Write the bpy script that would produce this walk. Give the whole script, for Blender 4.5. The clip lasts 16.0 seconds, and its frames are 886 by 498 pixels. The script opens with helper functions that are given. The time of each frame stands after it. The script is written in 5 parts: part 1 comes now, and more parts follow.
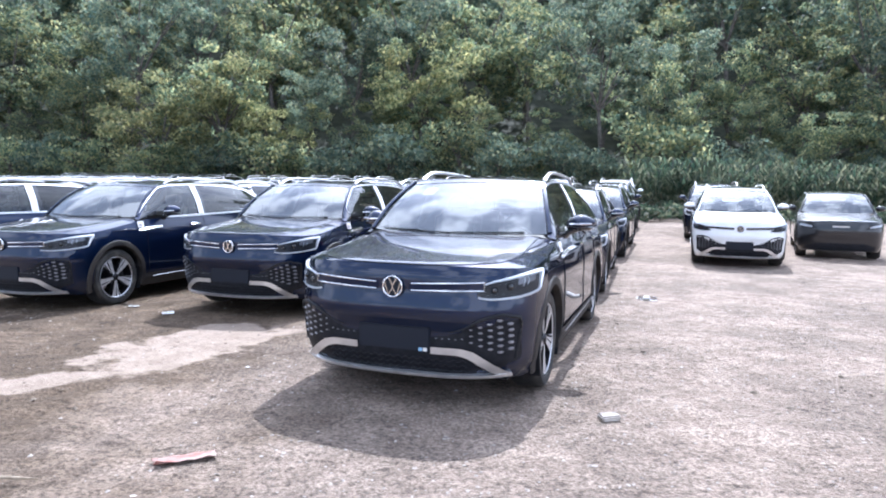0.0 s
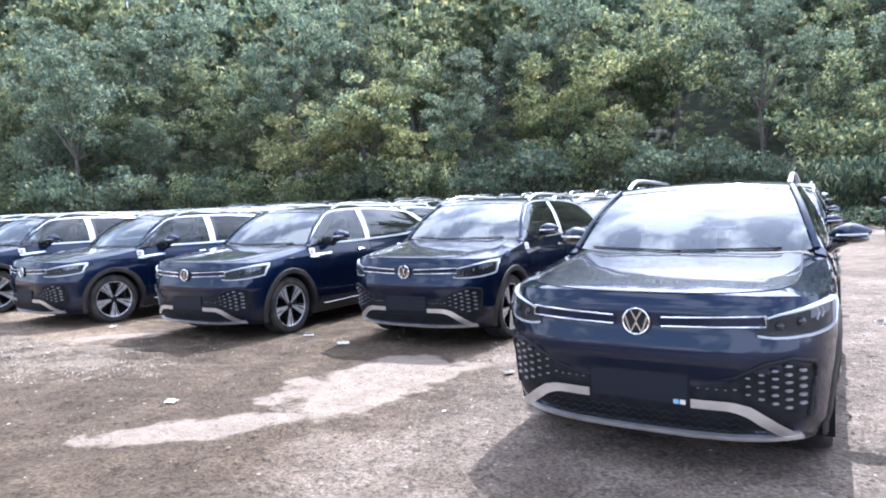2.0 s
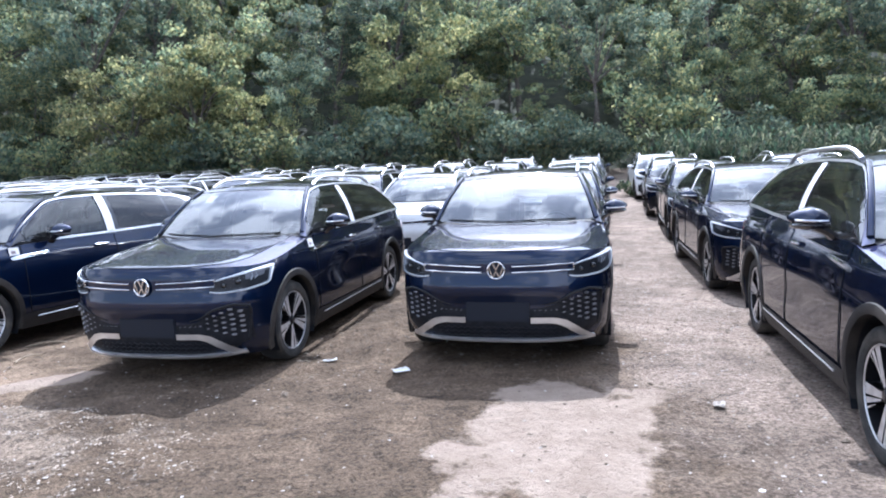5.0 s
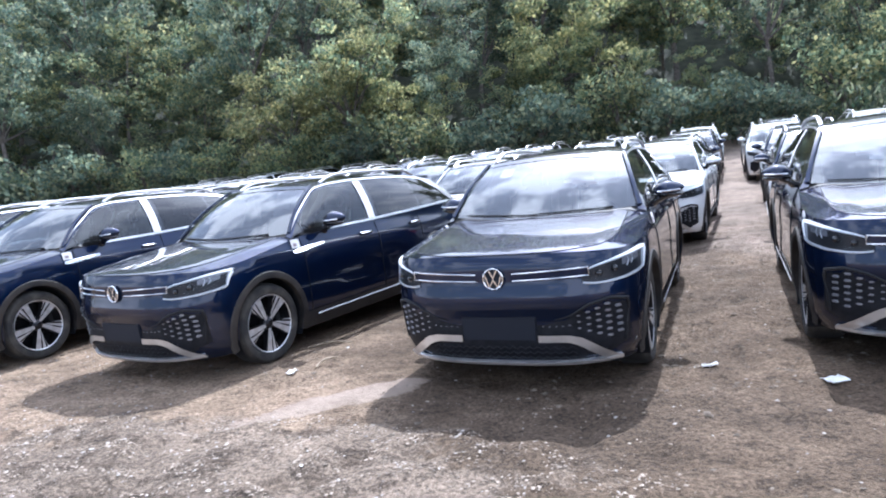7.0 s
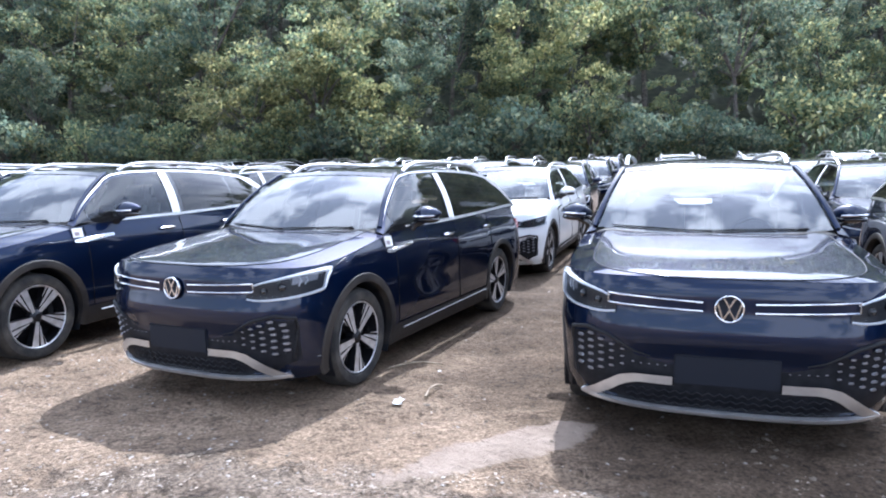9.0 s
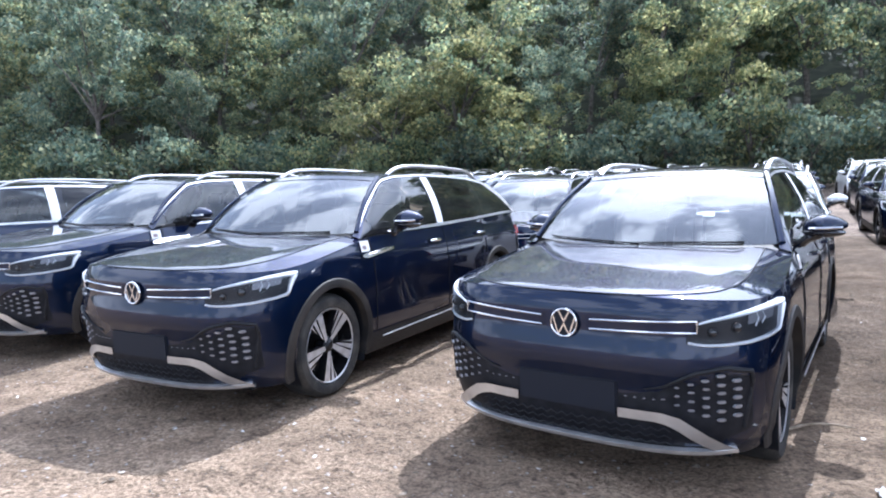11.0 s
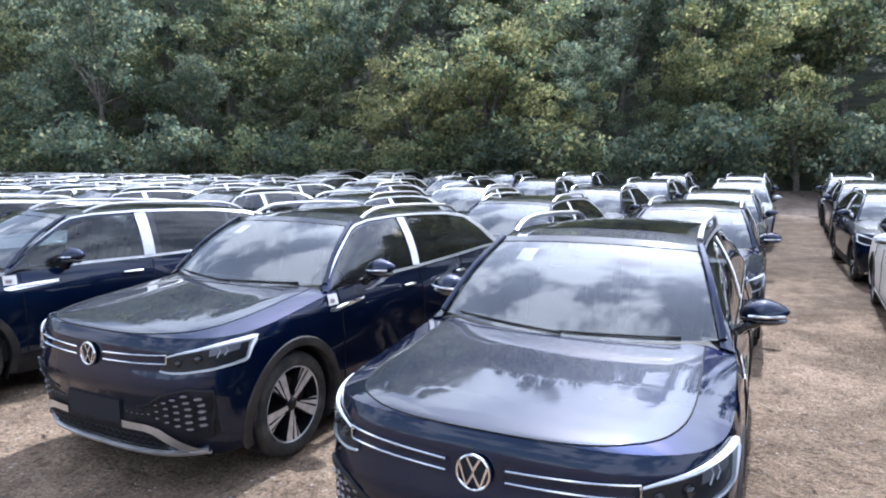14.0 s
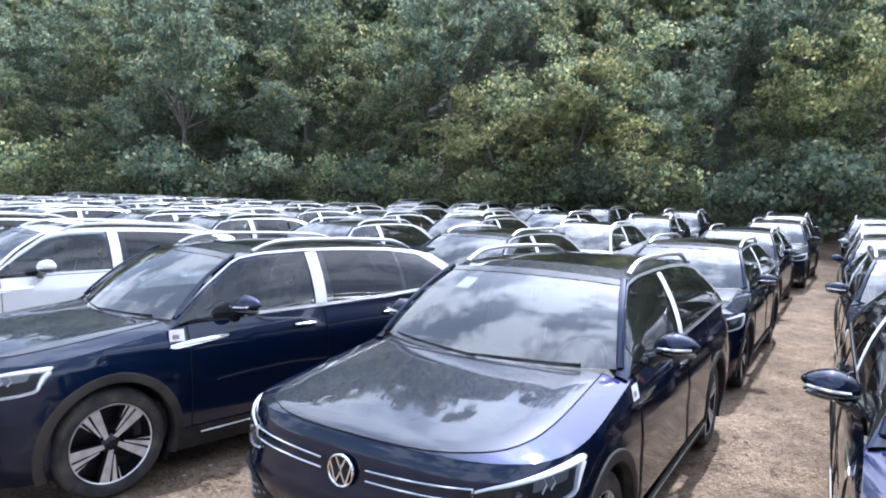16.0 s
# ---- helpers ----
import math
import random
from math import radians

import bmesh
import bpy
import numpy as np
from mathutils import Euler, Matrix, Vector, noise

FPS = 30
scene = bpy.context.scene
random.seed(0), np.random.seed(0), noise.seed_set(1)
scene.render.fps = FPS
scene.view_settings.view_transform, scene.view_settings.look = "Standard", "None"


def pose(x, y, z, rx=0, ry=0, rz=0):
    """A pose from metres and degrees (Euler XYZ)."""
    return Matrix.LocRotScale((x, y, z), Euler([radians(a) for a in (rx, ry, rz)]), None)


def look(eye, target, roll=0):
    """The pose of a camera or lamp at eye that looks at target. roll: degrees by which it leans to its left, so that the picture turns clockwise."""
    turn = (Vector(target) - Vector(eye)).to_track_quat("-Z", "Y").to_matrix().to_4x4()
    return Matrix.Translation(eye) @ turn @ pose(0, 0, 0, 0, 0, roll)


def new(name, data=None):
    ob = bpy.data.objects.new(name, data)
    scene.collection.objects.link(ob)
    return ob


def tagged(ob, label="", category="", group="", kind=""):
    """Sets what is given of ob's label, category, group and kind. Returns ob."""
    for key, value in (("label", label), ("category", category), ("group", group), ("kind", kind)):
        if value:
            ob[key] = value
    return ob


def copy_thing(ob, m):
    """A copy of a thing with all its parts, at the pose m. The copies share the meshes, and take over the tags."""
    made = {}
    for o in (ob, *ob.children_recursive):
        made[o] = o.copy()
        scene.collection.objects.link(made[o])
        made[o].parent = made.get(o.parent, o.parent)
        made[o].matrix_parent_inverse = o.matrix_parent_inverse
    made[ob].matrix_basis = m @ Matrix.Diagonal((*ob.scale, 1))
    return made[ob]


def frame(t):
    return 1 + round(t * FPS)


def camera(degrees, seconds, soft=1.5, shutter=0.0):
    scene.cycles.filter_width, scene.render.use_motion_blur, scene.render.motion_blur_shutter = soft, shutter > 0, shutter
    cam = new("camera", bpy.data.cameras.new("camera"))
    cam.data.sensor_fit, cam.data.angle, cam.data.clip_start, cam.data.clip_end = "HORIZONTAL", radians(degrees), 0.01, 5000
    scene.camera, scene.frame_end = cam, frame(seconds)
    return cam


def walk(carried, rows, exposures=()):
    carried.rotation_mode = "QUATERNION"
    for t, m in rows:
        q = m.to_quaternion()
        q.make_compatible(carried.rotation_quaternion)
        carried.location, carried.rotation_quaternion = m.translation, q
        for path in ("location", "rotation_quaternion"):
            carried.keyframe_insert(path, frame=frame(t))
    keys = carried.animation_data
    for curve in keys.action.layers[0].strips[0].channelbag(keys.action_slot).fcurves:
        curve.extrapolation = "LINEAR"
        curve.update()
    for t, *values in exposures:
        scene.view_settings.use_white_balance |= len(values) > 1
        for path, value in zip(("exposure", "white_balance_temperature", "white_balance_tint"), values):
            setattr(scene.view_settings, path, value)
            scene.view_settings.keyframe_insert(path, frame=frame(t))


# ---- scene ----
cam = camera(69.0, 16.0, soft=2.0)
PATH = [
    (0.0, 0.000, 0.000, 1.384, 86.29, -1.14, 0.10),
    (0.5, 0.015, 0.187, 1.384, 87.12, -1.36, 2.98),
    (1.0, -0.064, 0.346, 1.386, 86.42, -2.51, 4.67),
    (1.5, -0.339, 0.485, 1.395, 87.39, 0.63, 4.76),
    (2.0, -0.612, 0.723, 1.380, 87.88, 1.09, 12.04),
    (2.5, -0.859, 1.027, 1.344, 86.23, -1.50, 5.44),
    (3.0, -1.174, 1.384, 1.315, 84.71, 0.45, 0.96),
    (3.2, -1.357, 1.524, 1.320, 84.72, 1.47, 2.50),
    (5.3, -3.653, 2.533, 1.549, 84.83, 1.98, -5.27),
    (5.5, -3.869, 2.651, 1.553, 83.65, 1.59, -4.45),
    (6.0, -4.417, 2.991, 1.518, 81.79, 2.24, 1.04),
    (6.5, -4.799, 3.269, 1.485, 80.34, 3.73, 3.05),
    (7.0, -5.176, 3.533, 1.474, 84.31, 5.29, 5.97),
    (7.5, -5.510, 3.772, 1.473, 85.99, 3.35, 2.27),
    (8.0, -5.949, 3.998, 1.478, 85.41, 2.11, -1.28),
    (8.2, -6.114, 4.089, 1.473, 85.11, 1.33, -0.44),
    (10.3, -7.978, 5.096, 1.403, 84.57, -1.07, 1.48),
    (10.5, -8.175, 5.215, 1.395, 85.07, 0.58, 5.70),
    (11.0, -8.653, 5.430, 1.403, 85.88, 0.40, 9.95),
    (11.5, -9.105, 5.544, 1.432, 84.45, 1.20, 7.67),
    (12.0, -9.562, 5.728, 1.437, 85.39, 0.35, 13.71),
    (12.5, -9.976, 5.944, 1.480, 85.91, -0.03, 13.14),
    (13.0, -10.362, 6.212, 1.644, 84.52, -1.26, 9.20),
    (13.5, -10.711, 6.497, 1.815, 85.74, -0.07, 8.41),
    (14.0, -11.099, 6.745, 1.901, 85.05, -1.10, 8.65),
    (14.5, -11.503, 7.059, 1.956, 86.45, -4.19, 12.08),
    (15.0, -11.995, 7.260, 1.983, 86.84, -3.66, 13.81),
    (15.5, -12.428, 7.502, 1.980, 87.53, -3.63, 18.83),
    (16.0, -12.861, 7.737, 1.960, 87.53, -2.79, 13.13),
]
walk(cam, [(t, pose(x, y, z, rx, ry, rz)) for t, x, y, z, rx, ry, rz in PATH],
     exposures=[(0.0, 0.9, 5300, 13), (2.0, 1.0, 5300, 13), (3.0, 0.86, 5300, 13), (5.5, 0.78, 5300, 13), (8.0, 0.84, 5300, 13), (10.5, 0.88, 5300, 13), (13.0, 0.76, 5350, 13), (14.0, 0.55, 5400, 13), (16.0, 0.66, 5400, 13)])

# ---- light ----
SUN_ELEVATION, SUN_BEARING = radians(52), radians(15)   # bearing: clockwise from +y
sun_way = Vector((math.sin(SUN_BEARING) * math.cos(SUN_ELEVATION), math.cos(SUN_BEARING) * math.cos(SUN_ELEVATION), math.sin(SUN_ELEVATION)))
world = bpy.data.worlds.new("sky")
scene.world = world
world.use_nodes = True
wn, wl = world.node_tree.nodes, world.node_tree.links
sky = wn.new("ShaderNodeTexSky")
sky.sky_type, sky.sun_disc = "NISHITA", False
sky.sun_elevation, sky.sun_rotation, sky.dust_density = SUN_ELEVATION, SUN_BEARING, 2.0
back = wn["Background"]
back.inputs[1].default_value = 0.115
# broken summer cloud over the whole dome
w_co = wn.new("ShaderNodeTexCoord")
w_map = wn.new("ShaderNodeMapping")
w_map.inputs["Scale"].default_value = (2.2, 2.2, 3.0)
w_noise = wn.new("ShaderNodeTexNoise")
w_noise.inputs["Scale"].default_value, w_noise.inputs["Detail"].default_value, w_noise.inputs["Roughness"].default_value = 1.5, 9, 0.6
w_ramp = wn.new("ShaderNodeValToRGB")
w_ramp.color_ramp.elements[0].position, w_ramp.color_ramp.elements[1].position = 0.45, 0.545
w_ramp.color_ramp.elements[0].color = (0.24, 0.24, 0.24, 1)   # thin haze between the clouds
w_mix = wn.new("ShaderNodeMix")
w_mix.data_type = "RGBA"
w_mix.inputs["B"].default_value = (12.0, 12.2, 12.6, 1)
wl.new(w_co.outputs["Generated"], w_map.inputs[0])
wl.new(w_map.outputs[0], w_noise.inputs["Vector"])
wl.new(w_noise.outputs[0], w_ramp.inputs[0])
wl.new(w_ramp.outputs[0], w_mix.inputs["Factor"])
wl.new(sky.outputs[0], w_mix.inputs["A"])
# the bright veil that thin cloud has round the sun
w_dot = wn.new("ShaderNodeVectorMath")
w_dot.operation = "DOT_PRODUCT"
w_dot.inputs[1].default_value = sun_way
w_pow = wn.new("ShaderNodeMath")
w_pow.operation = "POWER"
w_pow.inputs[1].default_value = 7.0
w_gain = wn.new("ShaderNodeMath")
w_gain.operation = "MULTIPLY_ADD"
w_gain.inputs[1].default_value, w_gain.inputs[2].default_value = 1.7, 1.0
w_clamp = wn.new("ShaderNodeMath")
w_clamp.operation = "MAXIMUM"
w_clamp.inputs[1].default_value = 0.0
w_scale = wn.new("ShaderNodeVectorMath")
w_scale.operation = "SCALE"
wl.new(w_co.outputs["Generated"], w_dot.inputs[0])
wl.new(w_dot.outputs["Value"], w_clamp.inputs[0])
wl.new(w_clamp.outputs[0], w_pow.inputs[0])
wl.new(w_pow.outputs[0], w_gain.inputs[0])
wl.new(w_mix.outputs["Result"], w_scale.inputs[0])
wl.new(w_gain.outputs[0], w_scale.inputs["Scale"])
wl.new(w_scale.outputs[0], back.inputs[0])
sun = new("sun", bpy.data.lights.new("sun", "SUN"))
sun.data.energy, sun.data.angle, sun.data.color = 5.0, radians(0.6), (1.0, 0.95, 0.87)
sun.matrix_basis = look(sun_way * 60, (0, 0, 0))


# ---- materials ----
def material(name, color, rough=0.5, metal=0.0, coat=0.0, coat_rough=0.05, spec=0.5):
    m = bpy.data.materials.new(name)
    m.use_nodes = True
    b = m.node_tree.nodes["Principled BSDF"]
    b.inputs["Base Color"].default_value = (*color, 1)
    b.inputs["Roughness"].default_value, b.inputs["Metallic"].default_value = rough, metal
    b.inputs["Coat Weight"].default_value, b.inputs["Coat Roughness"].default_value = coat, coat_rough
    b.inputs["Specular IOR Level"].default_value = spec
    return m


def node(m, kind, **values):
    n = m.node_tree.nodes.new(kind)
    for key, v in values.items():
        n.inputs[key.replace("_", " ")].default_value = v
    return n


def link(m, a, b):
    m.node_tree.links.new(a, b)


def vary(m, color_a, color_b, scale, low=0.35, high=0.65, detail=6.0, space="Object", bump=0.0, bump_scale=60.0, rough=None):
    """Mix two colours by noise, with a fine relief."""
    b = m.node_tree.nodes["Principled BSDF"]
    co = m.node_tree.nodes.new("ShaderNodeTexCoord")
    n = node(m, "ShaderNodeTexNoise", Scale=scale, Detail=detail)
    link(m, co.outputs[space], n.inputs["Vector"])
    r = m.node_tree.nodes.new("ShaderNodeValToRGB")
    r.color_ramp.elements[0].position, r.color_ramp.elements[1].position = low, high
    r.color_ramp.elements[0].color, r.color_ramp.elements[1].color = (*color_a, 1), (*color_b, 1)
    link(m, n.outputs[0], r.inputs[0])
    link(m, r.outputs[0], b.inputs["Base Color"])
    if rough:
        g = node(m, "ShaderNodeMapRange", To_Min=rough[0], To_Max=rough[1])
        link(m, n.outputs[0], g.inputs[0])
        link(m, g.outputs[0], b.inputs["Roughness"])
    if bump:
        n2 = node(m, "ShaderNodeTexNoise", Scale=bump_scale, Detail=4.0)
        link(m, co.outputs[space], n2.inputs["Vector"])
        bp = node(m, "ShaderNodeBump", Strength=bump, Distance=0.01)
        link(m, n2.outputs[0], bp.inputs["Height"])
        link(m, bp.outputs[0], b.inputs["Normal"])
    return m


def dusty_paint(name, color, dust, flake=0.0):
    """Lacquer, with metal flake under it where flake is set, and a thin, uneven film of dust."""
    m = material(name, color, 0.4, flake, 1.0, 0.03, 0.15)
    vary(m, color, dust, 2.2, 0.35, 1.0, 8.0, rough=(0.36, 0.5))
    b = m.node_tree.nodes["Principled BSDF"]
    b.inputs["Specular IOR Level"].default_value = 0.2
    b.inputs["Specular Tint"].default_value = (0.06, 0.09, 0.2, 1) if flake else (1, 1, 1, 1)
    n = node(m, "ShaderNodeTexNoise", Scale=9.0, Detail=8.0)
    g = node(m, "ShaderNodeMapRange", From_Min=0.35, From_Max=0.8, To_Min=0.01, To_Max=0.09)
    link(m, n.outputs[0], g.inputs[0])
    link(m, g.outputs[0], b.inputs["Coat Roughness"])
    return m


def glass(name, tint, ior=2.5, dusty=0.08):
    """Thin pane: tinted see-through, gloss by Fresnel, and a trace of dust."""
    m = bpy.data.materials.new(name)
    m.use_nodes = True
    nodes = m.node_tree.nodes
    nodes.remove(nodes["Principled BSDF"])
    see = nodes.new("ShaderNodeBsdfTransparent")
    see.inputs[0].default_value = (*tint, 1)
    dust = nodes.new("ShaderNodeBsdfDiffuse")
    dust.inputs[0].default_value = (0.45, 0.44, 0.42, 1)
    gloss = node(m, "ShaderNodeBsdfGlossy", Roughness=0.004)
    gloss.inputs[0].default_value = (1, 1, 1, 1)
    fres = node(m, "ShaderNodeFresnel", IOR=ior)
    noise_n = node(m, "ShaderNodeTexNoise", Scale=3.0, Detail=8.0)
    amount = node(m, "ShaderNodeMapRange", From_Min=0.3, From_Max=0.8, To_Min=0.01, To_Max=dusty)
    base = nodes.new("ShaderNodeMixShader")
    top = nodes.new("ShaderNodeMixShader")
    link(m, noise_n.outputs[0], amount.inputs[0])
    link(m, amount.outputs[0], base.inputs[0])
    link(m, see.outputs[0], base.inputs[1])
    link(m, dust.outputs[0], base.inputs[2])
    link(m, fres.outputs[0], top.inputs[0])
    link(m, base.outputs[0], top.inputs[1])
    link(m, gloss.outputs[0], top.inputs[2])
    link(m, top.outputs[0], nodes["Material Output"].inputs[0])
    return m


NAVY = dusty_paint("navy paint", (0.0032, 0.0105, 0.037), (0.008, 0.015, 0.038), 0.75)
# Bonnets and roofs: settled dust, plus the sky's pale sheen put into the colour.
NAVY_TOP = dusty_paint("dusty navy paint with sky sheen", (0.019, 0.023, 0.038), (0.066, 0.063, 0.065), 0.4)
WHITE = dusty_paint("white paint", (0.78, 0.79, 0.8), (0.62, 0.62, 0.6))
BLACK_PAINT = dusty_paint("black paint", (0.008, 0.008, 0.01), (0.018, 0.018, 0.02))
GREY_PAINT = dusty_paint("silver grey paint", (0.34, 0.35, 0.36), (0.3, 0.3, 0.29))
PLASTIC = vary(material("black plastic", (0.02, 0.02, 0.022), 0.55, spec=0.25), (0.01, 0.0105, 0.013), (0.026, 0.025, 0.025), 6, 0.4, 0.75, bump=0.15, bump_scale=300, rough=(0.4, 0.7))
ARCH_PLASTIC = vary(material("dusty arch plastic", (0.03, 0.027, 0.025), 0.65, spec=0.25), (0.014, 0.0135, 0.014), (0.062, 0.053, 0.045), 4, 0.35, 0.75, bump=0.15, bump_scale=300, rough=(0.5, 0.75))
GLOSS_BLACK = material("gloss black", (0.01, 0.01, 0.012), 0.12, coat=0.6)
CHROME = vary(material("chrome", (0.8, 0.8, 0.82), 0.14, 1.0), (0.7, 0.7, 0.72), (0.86, 0.86, 0.88), 12)
SATIN = vary(material("satin silver", (0.62, 0.62, 0.63), 0.34, 0.9), (0.55, 0.55, 0.56), (0.7, 0.7, 0.7), 8)
RUBBER = vary(material("tyre rubber", (0.02, 0.02, 0.02), 0.8), (0.014, 0.014, 0.014), (0.07, 0.062, 0.052), 7, 0.42, 0.7, bump=0.3, bump_scale=120)
RIM_DARK = material("dark rim", (0.015, 0.015, 0.018), 0.3, 0.5)
RIM_CUT = vary(material("machined rim", (0.6, 0.6, 0.62), 0.3, 0.55), (0.46, 0.45, 0.44), (0.68, 0.68, 0.7), 9)
GLASS = glass("clear glass", (0.55, 0.6, 0.6))
SIDE_GLASS = glass("side glass", (0.5, 0.56, 0.57), 1.6, 0.04)
GLASS_DARK = glass("privacy glass", (0.05, 0.055, 0.06), 1.5, 0.04)
LAMP_GLASS = glass("lamp glass", (0.78, 0.8, 0.83), 1.2, 0.01)
LAMP_WHITE = material("lamp light guide", (0.85, 0.87, 0.9), 0.2, coat=1.0)
LAMP_DARK = material("lamp housing", (0.012, 0.013, 0.016), 0.35, 0.0)
LAMP_RED = material("tail lamp red", (0.3, 0.01, 0.012), 0.15, coat=1.0)
CABIN = vary(material("cabin trim", (0.03, 0.03, 0.032), 0.7), (0.02, 0.02, 0.022), (0.05, 0.048, 0.046), 5)
SEAT = vary(material("seat cover", (0.16, 0.15, 0.14), 0.7), (0.12, 0.115, 0.11), (0.22, 0.21, 0.2), 6)
FILM = vary(material("white film", (0.8, 0.8, 0.82), 0.45), (0.7, 0.7, 0.73), (0.85, 0.85, 0.86), 14, bump=0.2, bump_scale=40)
PAPER = vary(material("paper", (0.8, 0.79, 0.75), 0.8), (0.66, 0.64, 0.6), (0.84, 0.83, 0.8), 11, bump=0.5, bump_scale=25)
CARTON = vary(material("red print", (0.3, 0.15, 0.12), 0.85), (0.26, 0.1, 0.08), (0.34, 0.26, 0.22), 9, bump=0.6, bump_scale=30)
SKY_BLUE = material("blue sticker", (0.25, 0.42, 0.6), 0.6)
INK = material("grey ink", (0.25, 0.2, 0.22), 0.8)
PLATE = material("plate carrier", (0.008, 0.0105, 0.018), 0.6, spec=0.3)
STUD = material("grille stud", (0.27, 0.27, 0.29), 0.4, 0.7)
MESH_DARK = vary(material("grille black", (0.012, 0.012, 0.014), 0.5, spec=0.2), (0.005, 0.006, 0.009), (0.014, 0.015, 0.019), 20)

# leaves: backlit, translucent, each with its own green
def leaf_material(name, dark, light, yellow):
    m = bpy.data.materials.new(name)
    m.use_nodes = True
    b = m.node_tree.nodes["Principled BSDF"]
    geo = m.node_tree.nodes.new("ShaderNodeNewGeometry")
    r = m.node_tree.nodes.new("ShaderNodeValToRGB")
    e = r.color_ramp.elements
    e[0].position, e[1].position = 0.0, 0.58
    e[0].color, e[1].color = (*dark, 1), (*light, 1)
    e.new(0.93).color = (*yellow, 1)
    link(m, geo.outputs["Random Per Island"], r.inputs[0])
    info = m.node_tree.nodes.new("ShaderNodeObjectInfo")
    hue = m.node_tree.nodes.new("ShaderNodeHueSaturation")
    rng = node(m, "ShaderNodeMapRange", To_Min=0.95, To_Max=1.7)
    link(m, info.outputs["Random"], rng.inputs[0])
    link(m, rng.outputs[0], hue.inputs["Value"])
    link(m, r.outputs[0], hue.inputs["Color"])
    link(m, hue.outputs[0], b.inputs["Base Color"])
    b.inputs["Roughness"].default_value, b.inputs["Specular IOR Level"].default_value = 0.55, 0.3
    tr = m.node_tree.nodes.new("ShaderNodeBsdfTranslucent")
    mx = m.node_tree.nodes.new("ShaderNodeMixShader")
    mx.inputs[0].default_value = 0.68
    link(m, hue.outputs[0], tr.inputs[0])
    link(m, b.outputs[0], mx.inputs[1])
    link(m, tr.outputs[0], mx.inputs[2])
    link(m, mx.outputs[0], m.node_tree.nodes["Material Output"].inputs[0])
    return m


LEAF = leaf_material("broad leaves", (0.06, 0.095, 0.066), (0.15, 0.185, 0.105), (0.3, 0.28, 0.13))
LEAF_COOL = leaf_material("cool leaves", (0.058, 0.092, 0.078), (0.13, 0.17, 0.118), (0.23, 0.235, 0.14))
# Yellow leaves whose warm pale tones also carry the crown's sunlight.
LEAF_SUNLIT_YELLOW = leaf_material("sunlit yellow leaves", (0.09, 0.115, 0.058), (0.19, 0.2, 0.095), (0.34, 0.31, 0.14))
CORN_LEAF = leaf_material("maize leaves", (0.02, 0.04, 0.027), (0.055, 0.08, 0.048), (0.16, 0.16, 0.1))
BARK = vary(material("bark", (0.1, 0.085, 0.07), 0.9), (0.06, 0.05, 0.042), (0.17, 0.15, 0.13), 8, bump=0.8, bump_scale=30)
# Leaf litter under the wood, its deep shade put into the colour.
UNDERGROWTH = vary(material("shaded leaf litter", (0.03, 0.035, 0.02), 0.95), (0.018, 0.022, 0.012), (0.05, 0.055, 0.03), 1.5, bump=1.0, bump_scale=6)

# dry earth: gravelly grey to the east, damp brown soil in the middle, pale sandy gravel to the west
EARTH = material("trodden earth", (0.3, 0.26, 0.22), 0.95, spec=0.25)


